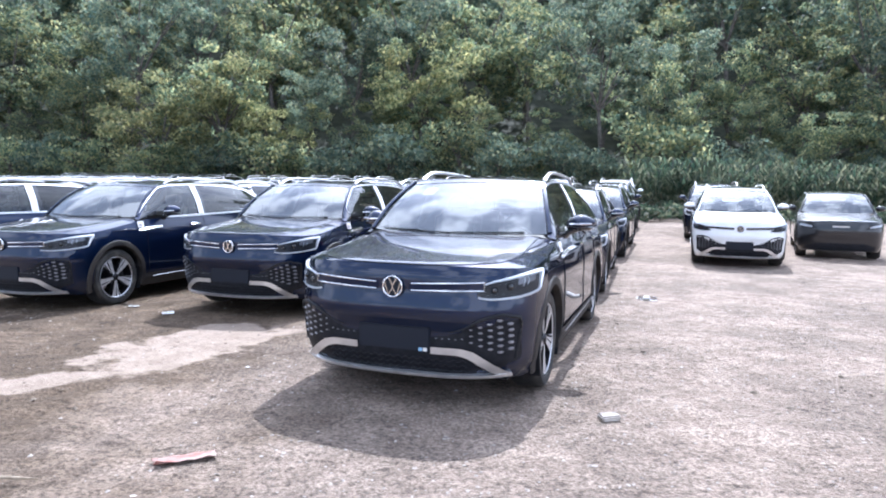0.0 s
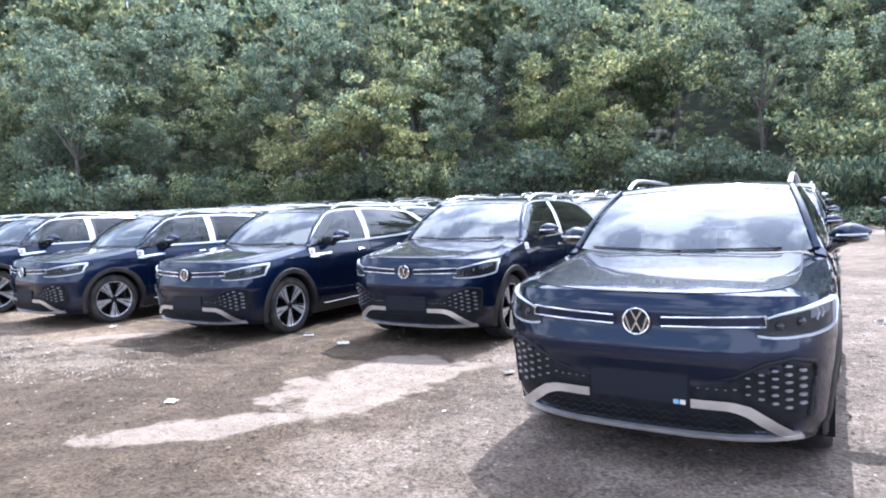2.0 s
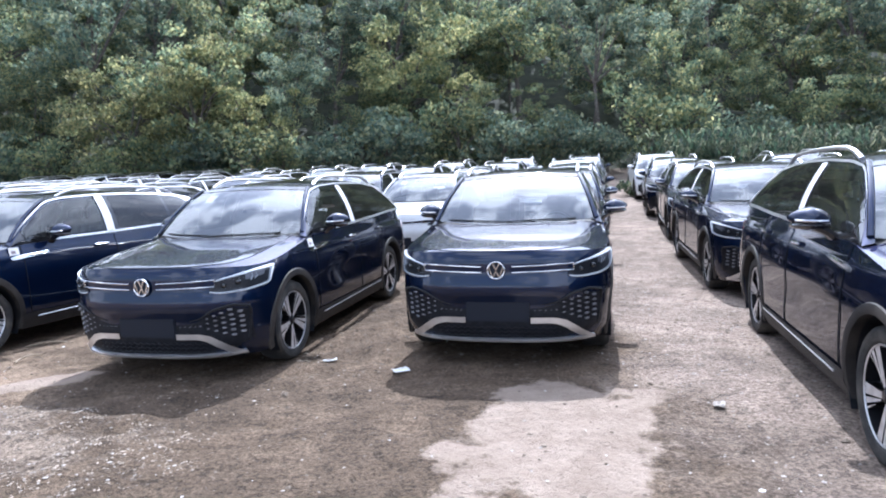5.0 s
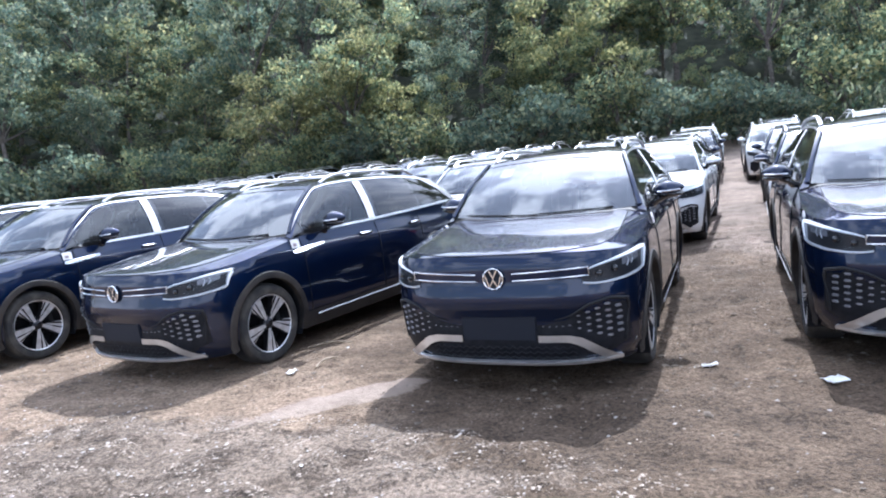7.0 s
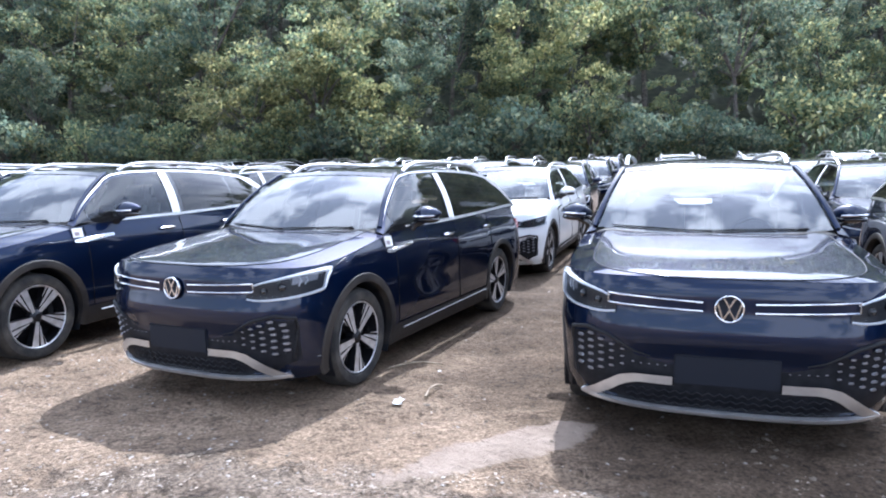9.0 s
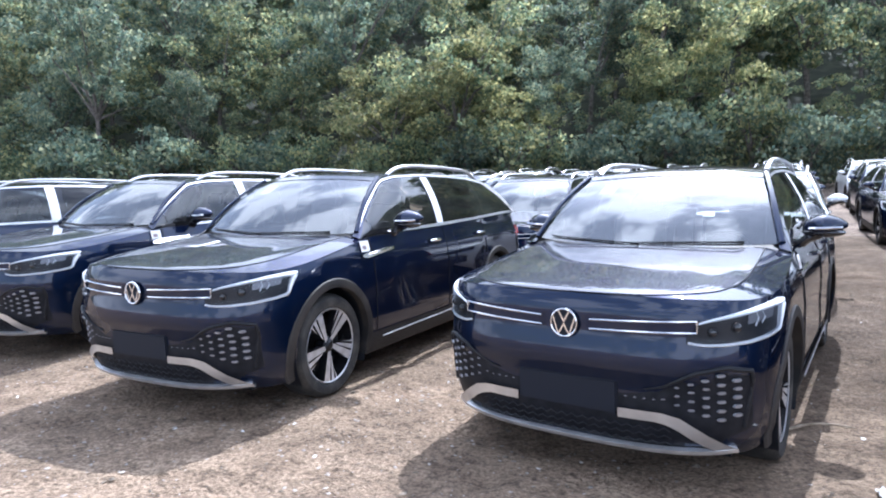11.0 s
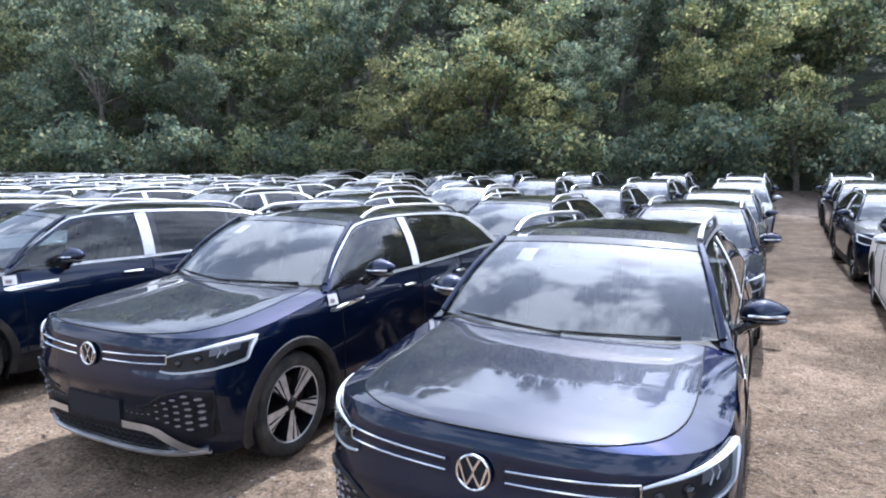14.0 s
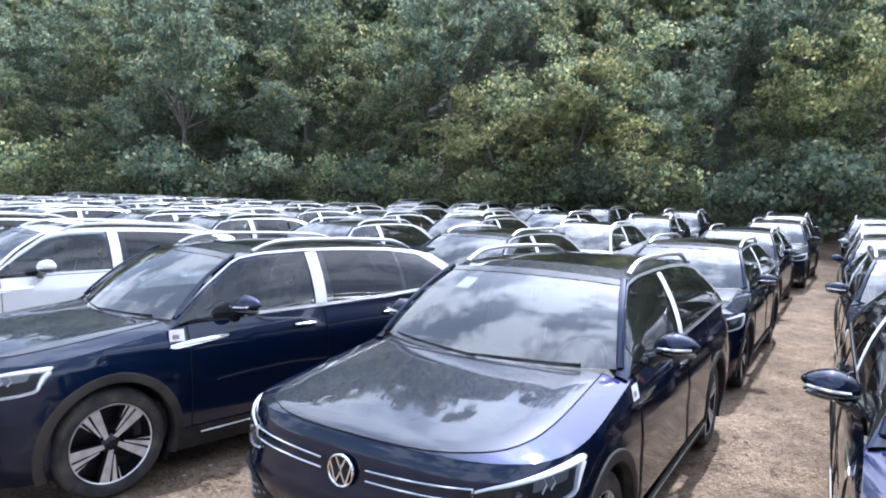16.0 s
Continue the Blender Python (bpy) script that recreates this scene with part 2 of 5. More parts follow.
def earth_nodes(m):
    b = m.node_tree.nodes["Principled BSDF"]
    geo = m.node_tree.nodes.new("ShaderNodeNewGeometry")
    pos = geo.outputs["Position"]

    def noise_at(scale, detail=6.0, rough=0.55):
        n = node(m, "ShaderNodeTexNoise", Scale=scale, Detail=detail, Roughness=rough)
        link(m, pos, n.inputs["Vector"])
        return n.outputs[0]

    def span(value, a, b_, lo=0.0, hi=1.0):
        r = node(m, "ShaderNodeMapRange", From_Min=a, From_Max=b_, To_Min=lo, To_Max=hi)
        r.interpolation_type = "SMOOTHSTEP"
        link(m, value, r.inputs[0])
        return r.outputs[0]

    def op(kind, a, c):
        n = m.node_tree.nodes.new("ShaderNodeMath")
        n.operation = kind
        for i, v in enumerate((a, c)):
            if isinstance(v, float):
                n.inputs[i].default_value = v
            else:
                link(m, v, n.inputs[i])
        return n.outputs[0]

    def blend(fac, a, c):
        n = m.node_tree.nodes.new("ShaderNodeMix")
        n.data_type = "RGBA"
        link(m, fac, n.inputs["Factor"])
        for key, v in (("A", a), ("B", c)):
            if isinstance(v, tuple):
                n.inputs[key].default_value = (*v, 1)
            else:
                link(m, v, n.inputs[key])
        return n.outputs["Result"]

    def blot(x, y, rx, ry, turn):
        """1 inside an irregular patch, 0 outside."""
        mp = m.node_tree.nodes.new("ShaderNodeMapping")
        mp.vector_type = "TEXTURE"
        mp.inputs["Location"].default_value = (x, y, 0)
        mp.inputs["Rotation"].default_value = (0, 0, radians(turn))
        mp.inputs["Scale"].default_value = (rx, ry, 40)
        link(m, pos, mp.inputs[0])
        ln = m.node_tree.nodes.new("ShaderNodeVectorMath")
        ln.operation = "LENGTH"
        link(m, mp.outputs[0], ln.inputs[0])
        d = op("ADD", ln.outputs["Value"], op("MULTIPLY", op("SUBTRACT", noise_at(1.9, 8.0, 0.65), 0.5), 2.4))
        return span(d, 0.86, 1.12, 1.0, 0.0)

    sep = m.node_tree.nodes.new("ShaderNodeSeparateXYZ")
    link(m, pos, sep.inputs[0])
    wander = op("MULTIPLY", op("SUBTRACT", noise_at(0.28, 6.0, 0.6), 0.5), 9.0)
    x = op("ADD", sep.outputs["X"], wander)
    speck = noise_at(42.0, 5.0, 0.75)
    mid = noise_at(3.2, 9.0, 0.7)
    broad = noise_at(0.8, 6.0)
    gravel = blend(span(mid, 0.34, 0.68), (0.235, 0.18, 0.141), (0.32, 0.252, 0.2))
    damp = blend(span(mid, 0.3, 0.7), (0.1, 0.07, 0.045), (0.16, 0.115, 0.077))
    sand = blend(span(mid, 0.3, 0.7), (0.22, 0.156, 0.105), (0.33, 0.245, 0.17))
    a = blend(span(x, -2.6, -1.0), damp, gravel)
    c = blend(span(x, -8.0, -6.4), sand, a)
    patches = op("MAXIMUM", blot(-2.35, 6.1, 0.6, 1.15, -25), op("MAXIMUM", blot(-6.5, 7.9, 0.18, 0.7, -60), blot(-3.2, 4.7, 0.25, 0.7, -60)))
    d = c
    heap = blot(-7.0, 6.8, 1.9, 0.75, -16)
    d = blend(heap, d, blend(span(noise_at(2.2, 9.0, 0.8), 0.36, 0.56), (0.075, 0.053, 0.036), (0.25, 0.193, 0.143)))
    tread = span(broad, 0.35, 0.7, 0.74, 1.14)
    fine = span(speck, 0.34, 0.66, 0.52, 1.42)
    mul = m.node_tree.nodes.new("ShaderNodeVectorMath")
    mul.operation = "SCALE"
    link(m, d, mul.inputs[0])
    # Dents are low in the relief and have their shade darkened into the colour.
    dents = op("MULTIPLY", span(noise_at(6.5, 3.0, 0.6), 0.6, 0.67, 1.0, 0.66), span(noise_at(17.0, 5.0, 0.7), 0.54, 0.64, 1.0, 0.62))
    link(m, op("MULTIPLY", op("MULTIPLY", tread, dents), fine), mul.inputs["Scale"])
    pale = blend(span(mid, 0.3, 0.7), (0.27, 0.208, 0.16), (0.36, 0.285, 0.225))
    link(m, blend(patches, mul.outputs[0], pale), b.inputs["Base Color"])
    h = op("ADD", op("MULTIPLY", speck, 0.35), op("ADD", op("MULTIPLY", noise_at(14.0, 8.0, 0.7), 1.0), op("MULTIPLY", dents, 0.5)))
    bp = node(m, "ShaderNodeBump", Strength=1.0, Distance=0.042)
    link(m, h, bp.inputs["Height"])
    link(m, bp.outputs[0], b.inputs["Normal"])


earth_nodes(EARTH)
HEAP_STONE = vary(material("brown gravel", (0.26, 0.21, 0.16), 0.95), (0.13, 0.1, 0.075), (0.46, 0.38, 0.3), 5, 0.35, 0.65)
STONE = vary(material("limestone chips", (0.42, 0.39, 0.35), 0.9), (0.2, 0.17, 0.145), (0.5, 0.45, 0.395), 5, 0.35, 0.65)
CLOD = vary(material("earth clods", (0.13, 0.1, 0.075), 0.95), (0.09, 0.07, 0.05), (0.2, 0.16, 0.12), 8)
STRAW = vary(material("dry stick", (0.3, 0.24, 0.16), 0.85), (0.2, 0.15, 0.1), (0.4, 0.33, 0.24), 20)


# ---- mesh helpers ----
def mesh_object(name, verts, faces, mat, parent=None, smooth=35):
    me = bpy.data.meshes.new(name)
    me.from_pydata([tuple(v) for v in verts], [], faces)
    me.materials.append(mat)
    if smooth:
        me.shade_smooth()
        me.set_sharp_from_angle(angle=radians(smooth))
    ob = new(name, me)
    ob.parent = parent
    return ob


def part(name, bm, mat, parent=None, label="", smooth=35):
    me = bpy.data.meshes.new(name)
    bm.normal_update()
    bm.to_mesh(me)
    bm.free()
    me.materials.append(mat)
    if smooth:
        me.shade_smooth()
        me.set_sharp_from_angle(angle=radians(smooth))
    ob = new(name, me)
    ob.parent = parent
    if label:
        tagged(ob, label)
    return ob


def grid(bm, rows, close=False):
    """Quads over rows of points."""
    vs = [[bm.verts.new(p) for p in r] for r in rows]
    for i in range(len(vs) - 1):
        n = len(vs[i])
        for j in range(n if close else n - 1):
            f = (vs[i][j], vs[i][(j + 1) % n], vs[i + 1][(j + 1) % n], vs[i + 1][j])
            if len({v.co.to_tuple(6) for v in f}) > 2:
                bm.faces.new(f)
    return vs


def finish(bm, out=None, thick=0.0):
    bmesh.ops.remove_doubles(bm, verts=bm.verts, dist=0.0005)
    bmesh.ops.recalc_face_normals(bm, faces=bm.faces)
    if out is not None:
        flip = sum(f.normal.dot(Vector(out)) * f.calc_area() for f in bm.faces) < 0
        if flip:
            bmesh.ops.reverse_faces(bm, faces=bm.faces)
    if thick:
        bmesh.ops.solidify(bm, geom=bm.faces[:], thickness=thick)
    return bm


def tube(bm, points, radius, sides=8, flat=1.0):
    """A swept bar with closed ends; flat squeezes it in height."""
    rings = []
    for i, p in enumerate(points):
        p = Vector(p)
        d = (Vector(points[min(i + 1, len(points) - 1)]) - Vector(points[max(i - 1, 0)])).normalized()
        side = d.cross(Vector((0, 0, 1)))
        side = side.normalized() if side.length > 1e-3 else Vector((1, 0, 0))
        up = side.cross(d)
        r = radius[i] if isinstance(radius, (list, tuple)) else radius
        rings.append([p + side * r * math.cos(a) + up * r * flat * math.sin(a) for a in (2 * math.pi * k / sides for k in range(sides))])
    vs = grid(bm, rings, True)
    bm.faces.new(vs[0])
    bm.faces.new(vs[-1])


def lathe(bm, profile, steps=48):
    """Profile of (radius, x) turned about the x axis."""
    grid(bm, [[(x, r * math.cos(a), r * math.sin(a)) for a in (2 * math.pi * k / steps for k in range(steps))] for r, x in profile], True)


def bevel_box(bm, m, sx, sy, sz, r=0.01):
    ret = bmesh.ops.create_cube(bm, size=1, matrix=m @ Matrix.Diagonal((sx, sy, sz, 1)))
    vs = set(ret["verts"])
    bmesh.ops.bevel(bm, geom=[e for e in bm.edges if e.verts[0] in vs], offset=r, segments=2, affect="EDGES")


# ---- where the cars stand: x, y, yaw ----
FRONT = [(-0.33, 4.25, -19.4), (1.45, 9.50, -17.5), (-2.49, 7.46, -17.9), (-5.34, 7.74, -17.4), (-8.61, 8.64, -24.3), (-11.32, 9.13, -17.6), (-13.86, 10.33, -18.9), (-17.04, 10.93, -27.3)]
WHITE_NEAR = [(6.07, 13.20, -20.5), (-3.20, 13.90, -20.0), (-6.35, 13.85, -20.0), (-20.20, 12.30, -25.0)]
HATCH = (9.05, 14.7, -26)
SECOND = [(3.16, 14.62, -19.6), (-0.78, 12.58, -19.6), (-9.59, 14.25, -17.2), (-12.15, 15.45, -19.4), (-15.33, 16.05, -19.8)]
FAR = [
    ("n", 4.75, 19.69, -20.2),
    ("w", 6.56, 25.07, -17.0),
    ("n", 0.94, 17.59, -20.1),
    ("w", 2.56, 23.03, -16.9),
    ("n", 4.45, 27.78, -19.5),
    ("n", -1.42, 19.2, -16.6),
    ("n", 0.26, 24.22, -18.5),
    ("w", 1.93, 29.05, -16.3),
    ("n", -4.62, 18.87, -16.5),
    ("n", -2.81, 24.26, -18.5),
    ("n", -1.18, 29.17, -20.2),
    ("n", -8.01, 19.14, -17.9),
    ("g", -6.15, 24.47, -19.3),
    ("n", -4.54, 29.56, -20.0),
    ("n", -10.48, 20.69, -19.4),
    ("n", -8.6, 25.49, -20.7),
    ("n", -6.93, 30.86, -19.8),
    ("w", -13.63, 20.94, -17.5),
    ("n", -11.77, 26.41, -16.2),
    ("n", -10.26, 31.64, -17.1),
    ("n", -18.36, 17.48, -16.9),
    ("n", -16.87, 22.51, -20.3),
    ("n", -14.93, 27.57, -21.0),
    ("n", -13.45, 32.92, -19.2),
    ("n", -23.17, 13.29, -18.9),
    ("n", -21.47, 17.95, -20.2),
    ("n", -19.73, 23.06, -18.5),
    ("w", -17.77, 28.22, -18.4),
    ("n", -16.23, 33.77, -18.6),
    ("n", -25.93, 13.57, -18.9),
    ("n", -24.07, 19.08, -18.5),
    ("n", -22.55, 23.91, -20.0),
    ("g", -20.65, 28.98, -20.7),
    ("w", -19.03, 34.52, -19.0),
    ("n", -28.7, 14.7, -17.3),
    ("w", -27.16, 19.52, -16.6),
    ("w", -25.2, 24.71, -17.7),
    ("n", -23.57, 30.07, -18.4),
    ("g", -21.85, 34.91, -16.4),
    ("n", -31.73, 15.54, -16.2),
    ("g", -30.02, 20.62, -20.4),
    ("n", -28.13, 25.32, -20.2),
    ("n", -26.44, 30.78, -16.4),
    ("w", -34.6, 16.26, -20.9),
    ("w", -32.85, 21.32, -17.1),
    ("n", -31.01, 26.48, -20.0),
    ("n", -29.37, 31.6, -17.1),
    ("n", -37.29, 16.56, -20.8),
    ("n", -35.59, 22.1, -18.0),
    ("n", -33.92, 27.17, -18.4),
    ("n", -32.06, 32.32, -20.6),
    ("n", -40.19, 17.69, -19.4),
    ("n", -38.44, 22.9, -20.5),
    ("n", -36.69, 27.98, -18.4),
    ("w", -34.91, 33.05, -20.7),
    ("n", -43.09, 18.2, -16.8),
    ("n", -41.2, 23.25, -16.6),
    ("n", -39.68, 28.54, -19.3),
    ("n", -37.74, 33.76, -21.0),
    ("n", -45.84, 19.04, -17.4),
    ("n", -44.27, 24.04, -16.8),
    ("n", -42.35, 29.53, -17.9),
    ("n", -40.68, 34.31, -16.4),
    ("n", 7.9, 18.6, -20),
]


# ---- terrain ----
BUMPS = ((-0.3, 6.6, 0.049), (-1.7, 9.8, 0.043), (-4.6, 10.1, 0.0), (-7.6, 10.9, -0.042), (-10.6, 11.5, 0.014), (-13.0, 12.6, 0.047))


def soft(v, k=2.5):
    return k * math.log1p(math.exp(max(-30.0, min(v / k, 30.0)))) if v / k < 30 else v


def ground_z(x, y):
    """Height of the lot: level where one walks, rising to the wood, then a steep bank."""
    s = y - 6.0 + 0.3 * x
    if x > 12:
        s = y - 2.4
    z = 0.045 * soft(s - 4.0) + 0.02 * soft(s - 15.0)
    for bx, by, h in BUMPS:
        z += h * math.exp(-((x - bx) ** 2 + (y - by) ** 2) / 5.0)
    z += 0.5 * soft(y - 41.0, 1.5) - 0.4 * soft(y - 128.0, 6.0)
    return z


def surface_z(x, y):
    """The lot's height with its small unevenness."""
    z = ground_z(x, min(y, 140))
    if -23 < x < 11 and -3 < y < 19:
        p = Vector((x, y, 0))
        fade = min(1, (x + 23) / 2, (11 - x) / 2, (y + 3) / 2, (19 - y) / 2)
        z += fade * (0.016 * noise.noise(p * 1.3) + 0.010 * noise.noise(p * 4.0))
        # a low spread of tipped gravel, and soil trodden into dents
        u, v = (x + 6.7) * 0.961 - (y - 6.7) * 0.276, (x + 6.7) * 0.276 + (y - 6.7) * 0.961
        heap = math.exp(-((u / 2.2) ** 4 + (v / 0.8) ** 4))
        z += fade * heap * (0.02 + 0.05 * noise.noise(p * 1.7) + 0.04 * noise.noise(p * 4.6))
        dent = max(0.0, noise.noise(p * 3.4 + Vector((7, 3, 0))) - 0.18) * min(1.0, max(0.0, (-1.2 - x) / 1.5))
        z -= fade * 0.09 * dent
    return z


def build_ground():
    near_x = np.arange(-22, 10.01, 0.125)
    xs = np.concatenate([np.array([-900, -500, -250, -160, -120]), np.arange(-90, -22, 2.0), near_x, np.arange(12, 80, 2.0), np.array([120, 160, 250, 500, 900])])
    ys = np.concatenate([np.array([-900, -400, -150, -60, -30, -15, -8, -4]), np.arange(-2, 18, 0.125), np.arange(18.5, 60, 1.5), np.arange(62, 130, 6.0), np.array([160, 300, 600, 900])])
    verts, faces = [], []
    for y in ys:
        for x in xs:
            verts.append((x, y, surface_z(x, y)))
    n = len(xs)
    for j in range(len(ys) - 1):
        for i in range(n - 1):
            faces.append((j * n + i, j * n + i + 1, (j + 1) * n + i + 1, (j + 1) * n + i))
    ob = mesh_object("ground", verts, faces, EARTH, smooth=60)
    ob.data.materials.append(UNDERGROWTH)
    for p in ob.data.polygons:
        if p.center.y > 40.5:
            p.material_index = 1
    return tagged(ob, "trodden gravel and bare brown earth of a parking lot", "ground", kind="structure")


build_ground()


# ---- the car: nose at y = 0 facing -y, wheels on z = 0, x to the side ----
LENGTH, DF, NF, DR, NR = 4.89, 0.95, 3.5, 0.55, 3.2
AXLES, HUB_Z, HUB_X = (0.903, 3.868), 0.365, 0.768


def lerp(v, xs, ys):
    return float(np.interp(v, xs, ys))


def half_width(z):
    return lerp(z, (0.18, 0.3, 0.45, 0.62, 0.78, 0.9, 1.0, 1.1, 1.2), (0.85, 0.905, 0.92, 0.925, 0.92, 0.908, 0.88, 0.855, 0.84))


def nose(z):
    return lerp(z, (0.18, 0.26, 0.34, 0.45, 0.555, 0.6, 0.66, 0.72, 0.76, 0.79, 0.86, 0.91, 0.945, 0.965, 1.0), (0.13, 0.075, 0.05, 0.04, 0.032, 0.006, 0.0, 0.006, 0.022, 0.026, 0.026, 0.03, 0.042, 0.06, 0.12))


def tail(z):
    return lerp(z, (0.2, 0.4, 0.65, 0.9, 1.15), (0.1, 0.03, 0.0, 0.05, 0.14))


def top_z(y):
    return lerp(y, (0.0, 0.1, 0.25, 0.42, 0.6, 1.0, 1.3, 1.45, 1.9, 2.6, 3.4, 4.2, 4.6, 4.89), (0.962, 0.957, 0.95, 0.954, 0.973, 1.032, 1.078, 1.097, 1.105, 1.115, 1.14, 1.175, 1.18, 1.16))


def outline(r, c, z):
    """A point of the shell: r of the half width, c metres behind the nose line, at height z."""
    y = c + nose(z) * max(0.0, 1 - c / 1.6) - tail(z) * max(0.0, 1 - (LENGTH - c) / 1.4)
    return Vector((half_width(z) * r, y, z))


def side_x(y, z):
    """Half width of the shell at y and z."""
    c = y - nose(z) * max(0.0, 1 - y / 1.6)
    k = 1.0
    if c < DF:
        k = max(0.0, 1 - ((DF - c) / DF) ** NF) ** (1 / NF)
    if c > LENGTH - DR:
        k = max(0.0, 1 - ((c - LENGTH + DR) / DR) ** NR) ** (1 / NR)
    return half_width(z) * k


def face_y(x, z):
    """How far back the front face lies at x and z."""
    r = min(abs(x) / half_width(z), 0.999)
    c = DF * (1 - (1 - r ** NF) ** (1 / NF))
    return c + nose(z) * max(0.0, 1 - c / 1.6)


def face_point(x, z, off=0.0):
    """A point of the front face, pushed outward by off."""
    e = 0.01
    y = face_y(x, z)
    slope = (face_y(abs(x) + e, z) - face_y(abs(x) - e, z)) / (2 * e) * (1 if x >= 0 else -1)
    rise = (face_y(x, z + e) - face_y(x, z - e)) / (2 * e)
    n = Vector((slope, -1, rise)).normalized()
    return Vector((x, y, z)) + n * off


def arch(y):
    """Lower edge of the shell's side."""
    z = lerp(y, (0.0, 0.1, 0.3, 1.2, 3.6, 4.6, 4.89), (0.24, 0.22, 0.2, 0.23, 0.23, 0.24, 0.32))
    for a in AXLES:
        d = 0.412 ** 2 - (y - a) ** 2
        if d > 0:
            z = max(z, HUB_Z + 0.01 + math.sqrt(d))
    return z


def columns():
    cols = [(r, DF * (1 - (1 - r ** NF) ** (1 / NF))) for r in np.linspace(0, 0.8, 11)]
    c0 = cols[-1][1]
    for c in np.linspace(c0, DF, 26)[1:]:
        cols.append((max(0.0, 1 - ((DF - c) / DF) ** NF) ** (1 / NF), c))
    for c in list(np.linspace(DF, 1.45, 12)[1:]) + list(np.linspace(1.45, 3.35, 12)[1:]) + list(np.linspace(3.35, LENGTH - DR, 24)[1:]):
        cols.append((1.0, c))
    for c in np.linspace(LENGTH - DR, LENGTH, 14)[1:]:
        cols.append((max(0.0, 1 - ((c - LENGTH + DR) / DR) ** NR) ** (1 / NR), c))
    cols.append((0.0, LENGTH))
    return cols


COLS = columns()


def both(fn):
    """Run fn for the two sides of the car."""
    for s in (1, -1):
        fn(s)


def body_shell(paint, car, detail=0):
    bm = bmesh.new()
    for s in (1, -1):
        rows = []
        levels = 14 if detail else 7
        for r, c in COLS if detail else COLS[::2] + COLS[-1:]:
            y_mid = outline(r, c, 0.6).y
            lo, hi = arch(y_mid if r > 0.86 else min(y_mid, 0.3)), top_z(c)
            col = []
            for k in range(levels + 1):
                p = outline(r, c, lo + (hi - lo) * k / levels)
                # waist crease that swells over the rear wheel
                if c > 0.75:
                    swell = 0.012 * math.exp(-((p.z - 0.98) / 0.05) ** 2) - 0.014 * math.exp(-((p.z - 0.62) / 0.12) ** 2) * math.exp(-((c - 2.4) / 1.0) ** 2)
                    p.x += swell * r
                col.append((p.x * s, p.y, p.z))
            rows.append(col)
        grid(bm, rows)
    finish(bm)
    cx = Vector((0, 2.4, 0.6))
    if sum((f.calc_center_median() - cx).dot(f.normal) for f in bm.faces) < 0:
        bmesh.ops.reverse_faces(bm, faces=bm.faces)
    return part("body", bm, paint, car)


def hood_center(y):
    return lerp(y, (0.05, 0.08, 0.16, 0.3, 0.6, 0.9, 1.2), (0.964, 0.976, 0.993, 1.014, 1.052, 1.083, 1.113))


def hood_part(paint, car, detail=0):
    edge = [(r, c) for r, c in (COLS if detail else COLS[::2]) if c <= 1.37]
    n, m = len(edge), 12 if detail else 7
    rows = []
    y0 = nose(0.962)
    for i, (r, c) in enumerate(edge):
        e = outline(r, c, top_z(c))
        yc = min(e.y, y0 + (1.16 - y0) * (i / (n - 1)) ** 1.5)
        row = []
        for k in range(-m, m + 1):
            t = abs(k) / m
            z = hood_center(yc) + (e.z - hood_center(yc)) * t ** 4.2
            z += 0.013 / (1 + math.exp(-(t - 0.69) / 0.018)) * (1 - max(0.0, (t - 0.76) / 0.24)) * max(0.0, min(1, (c - 0.12) * 2.2))
            row.append((e.x * k / m, yc + (e.y - yc) * t ** 2.2, z + 0.002))
        rows.append(row)
    inset = round(m * 0.19) if detail else 0
    for side in (0, 1) if detail else ():
        bm = bmesh.new()
        grid(bm, [r[:inset + 1] if side else r[-inset - 1:] for r in rows])
        part("front_wing", finish(bm, (0, 0, 1)), paint, car)
    bm = bmesh.new()
    grid(bm, [r[inset:2 * m + 1 - inset] for r in rows])
    finish(bm, (0, 0, 1))
    ob = part("hood", bm, NAVY_TOP if paint is NAVY else paint, car, "smooth bonnet with raised edges, thin dust and sky sheen")
    if detail:
        for side in (inset, 2 * m - inset):
            bm = bmesh.new()
            tube(bm, [Vector(r[side]) + Vector((0, 0, 0.001)) for r, (_, c) in zip(rows, edge) if c < 1.36], 0.0035, 5)
            part("hood_gap", bm, MESH_DARK, car)
    return ob


def rail_x(y):
    """Half width of the cabin along its upper edge."""
    return lerp(y, (1.3, 1.92, 2.7, 3.6, 4.2, 4.6, 4.8), (0.79, 0.63, 0.63, 0.61, 0.6, 0.64, 0.72))


def rail_z(y):
    """Height of the cabin's upper edge."""
    return lerp(y, (1.3, 1.6, 1.92, 2.15, 2.6, 3.1, 3.6, 4.0, 4.3, 4.55, 4.8), (1.10, 1.34, 1.545, 1.585, 1.607, 1.609, 1.596, 1.565, 1.51, 1.395, 1.17))


def cabin_point(y, v, off=0.0):
    """A point of the cabin's side: v from the belt (0) to the roof edge (1)."""
    zb, zt = top_z(y), max(rail_z(y), top_z(y) + 0.005)
    xb, xt = side_x(y, zb) - 0.012, rail_x(y)
    bulge = 0.03 * math.sin(math.pi * v)
    n = Vector((zt - zb, 0, max(xb - xt, 0.02))).normalized()
    return Vector((xb + (xt - xb) * v + bulge, y, zb + (zt - zb) * v)) + n * off


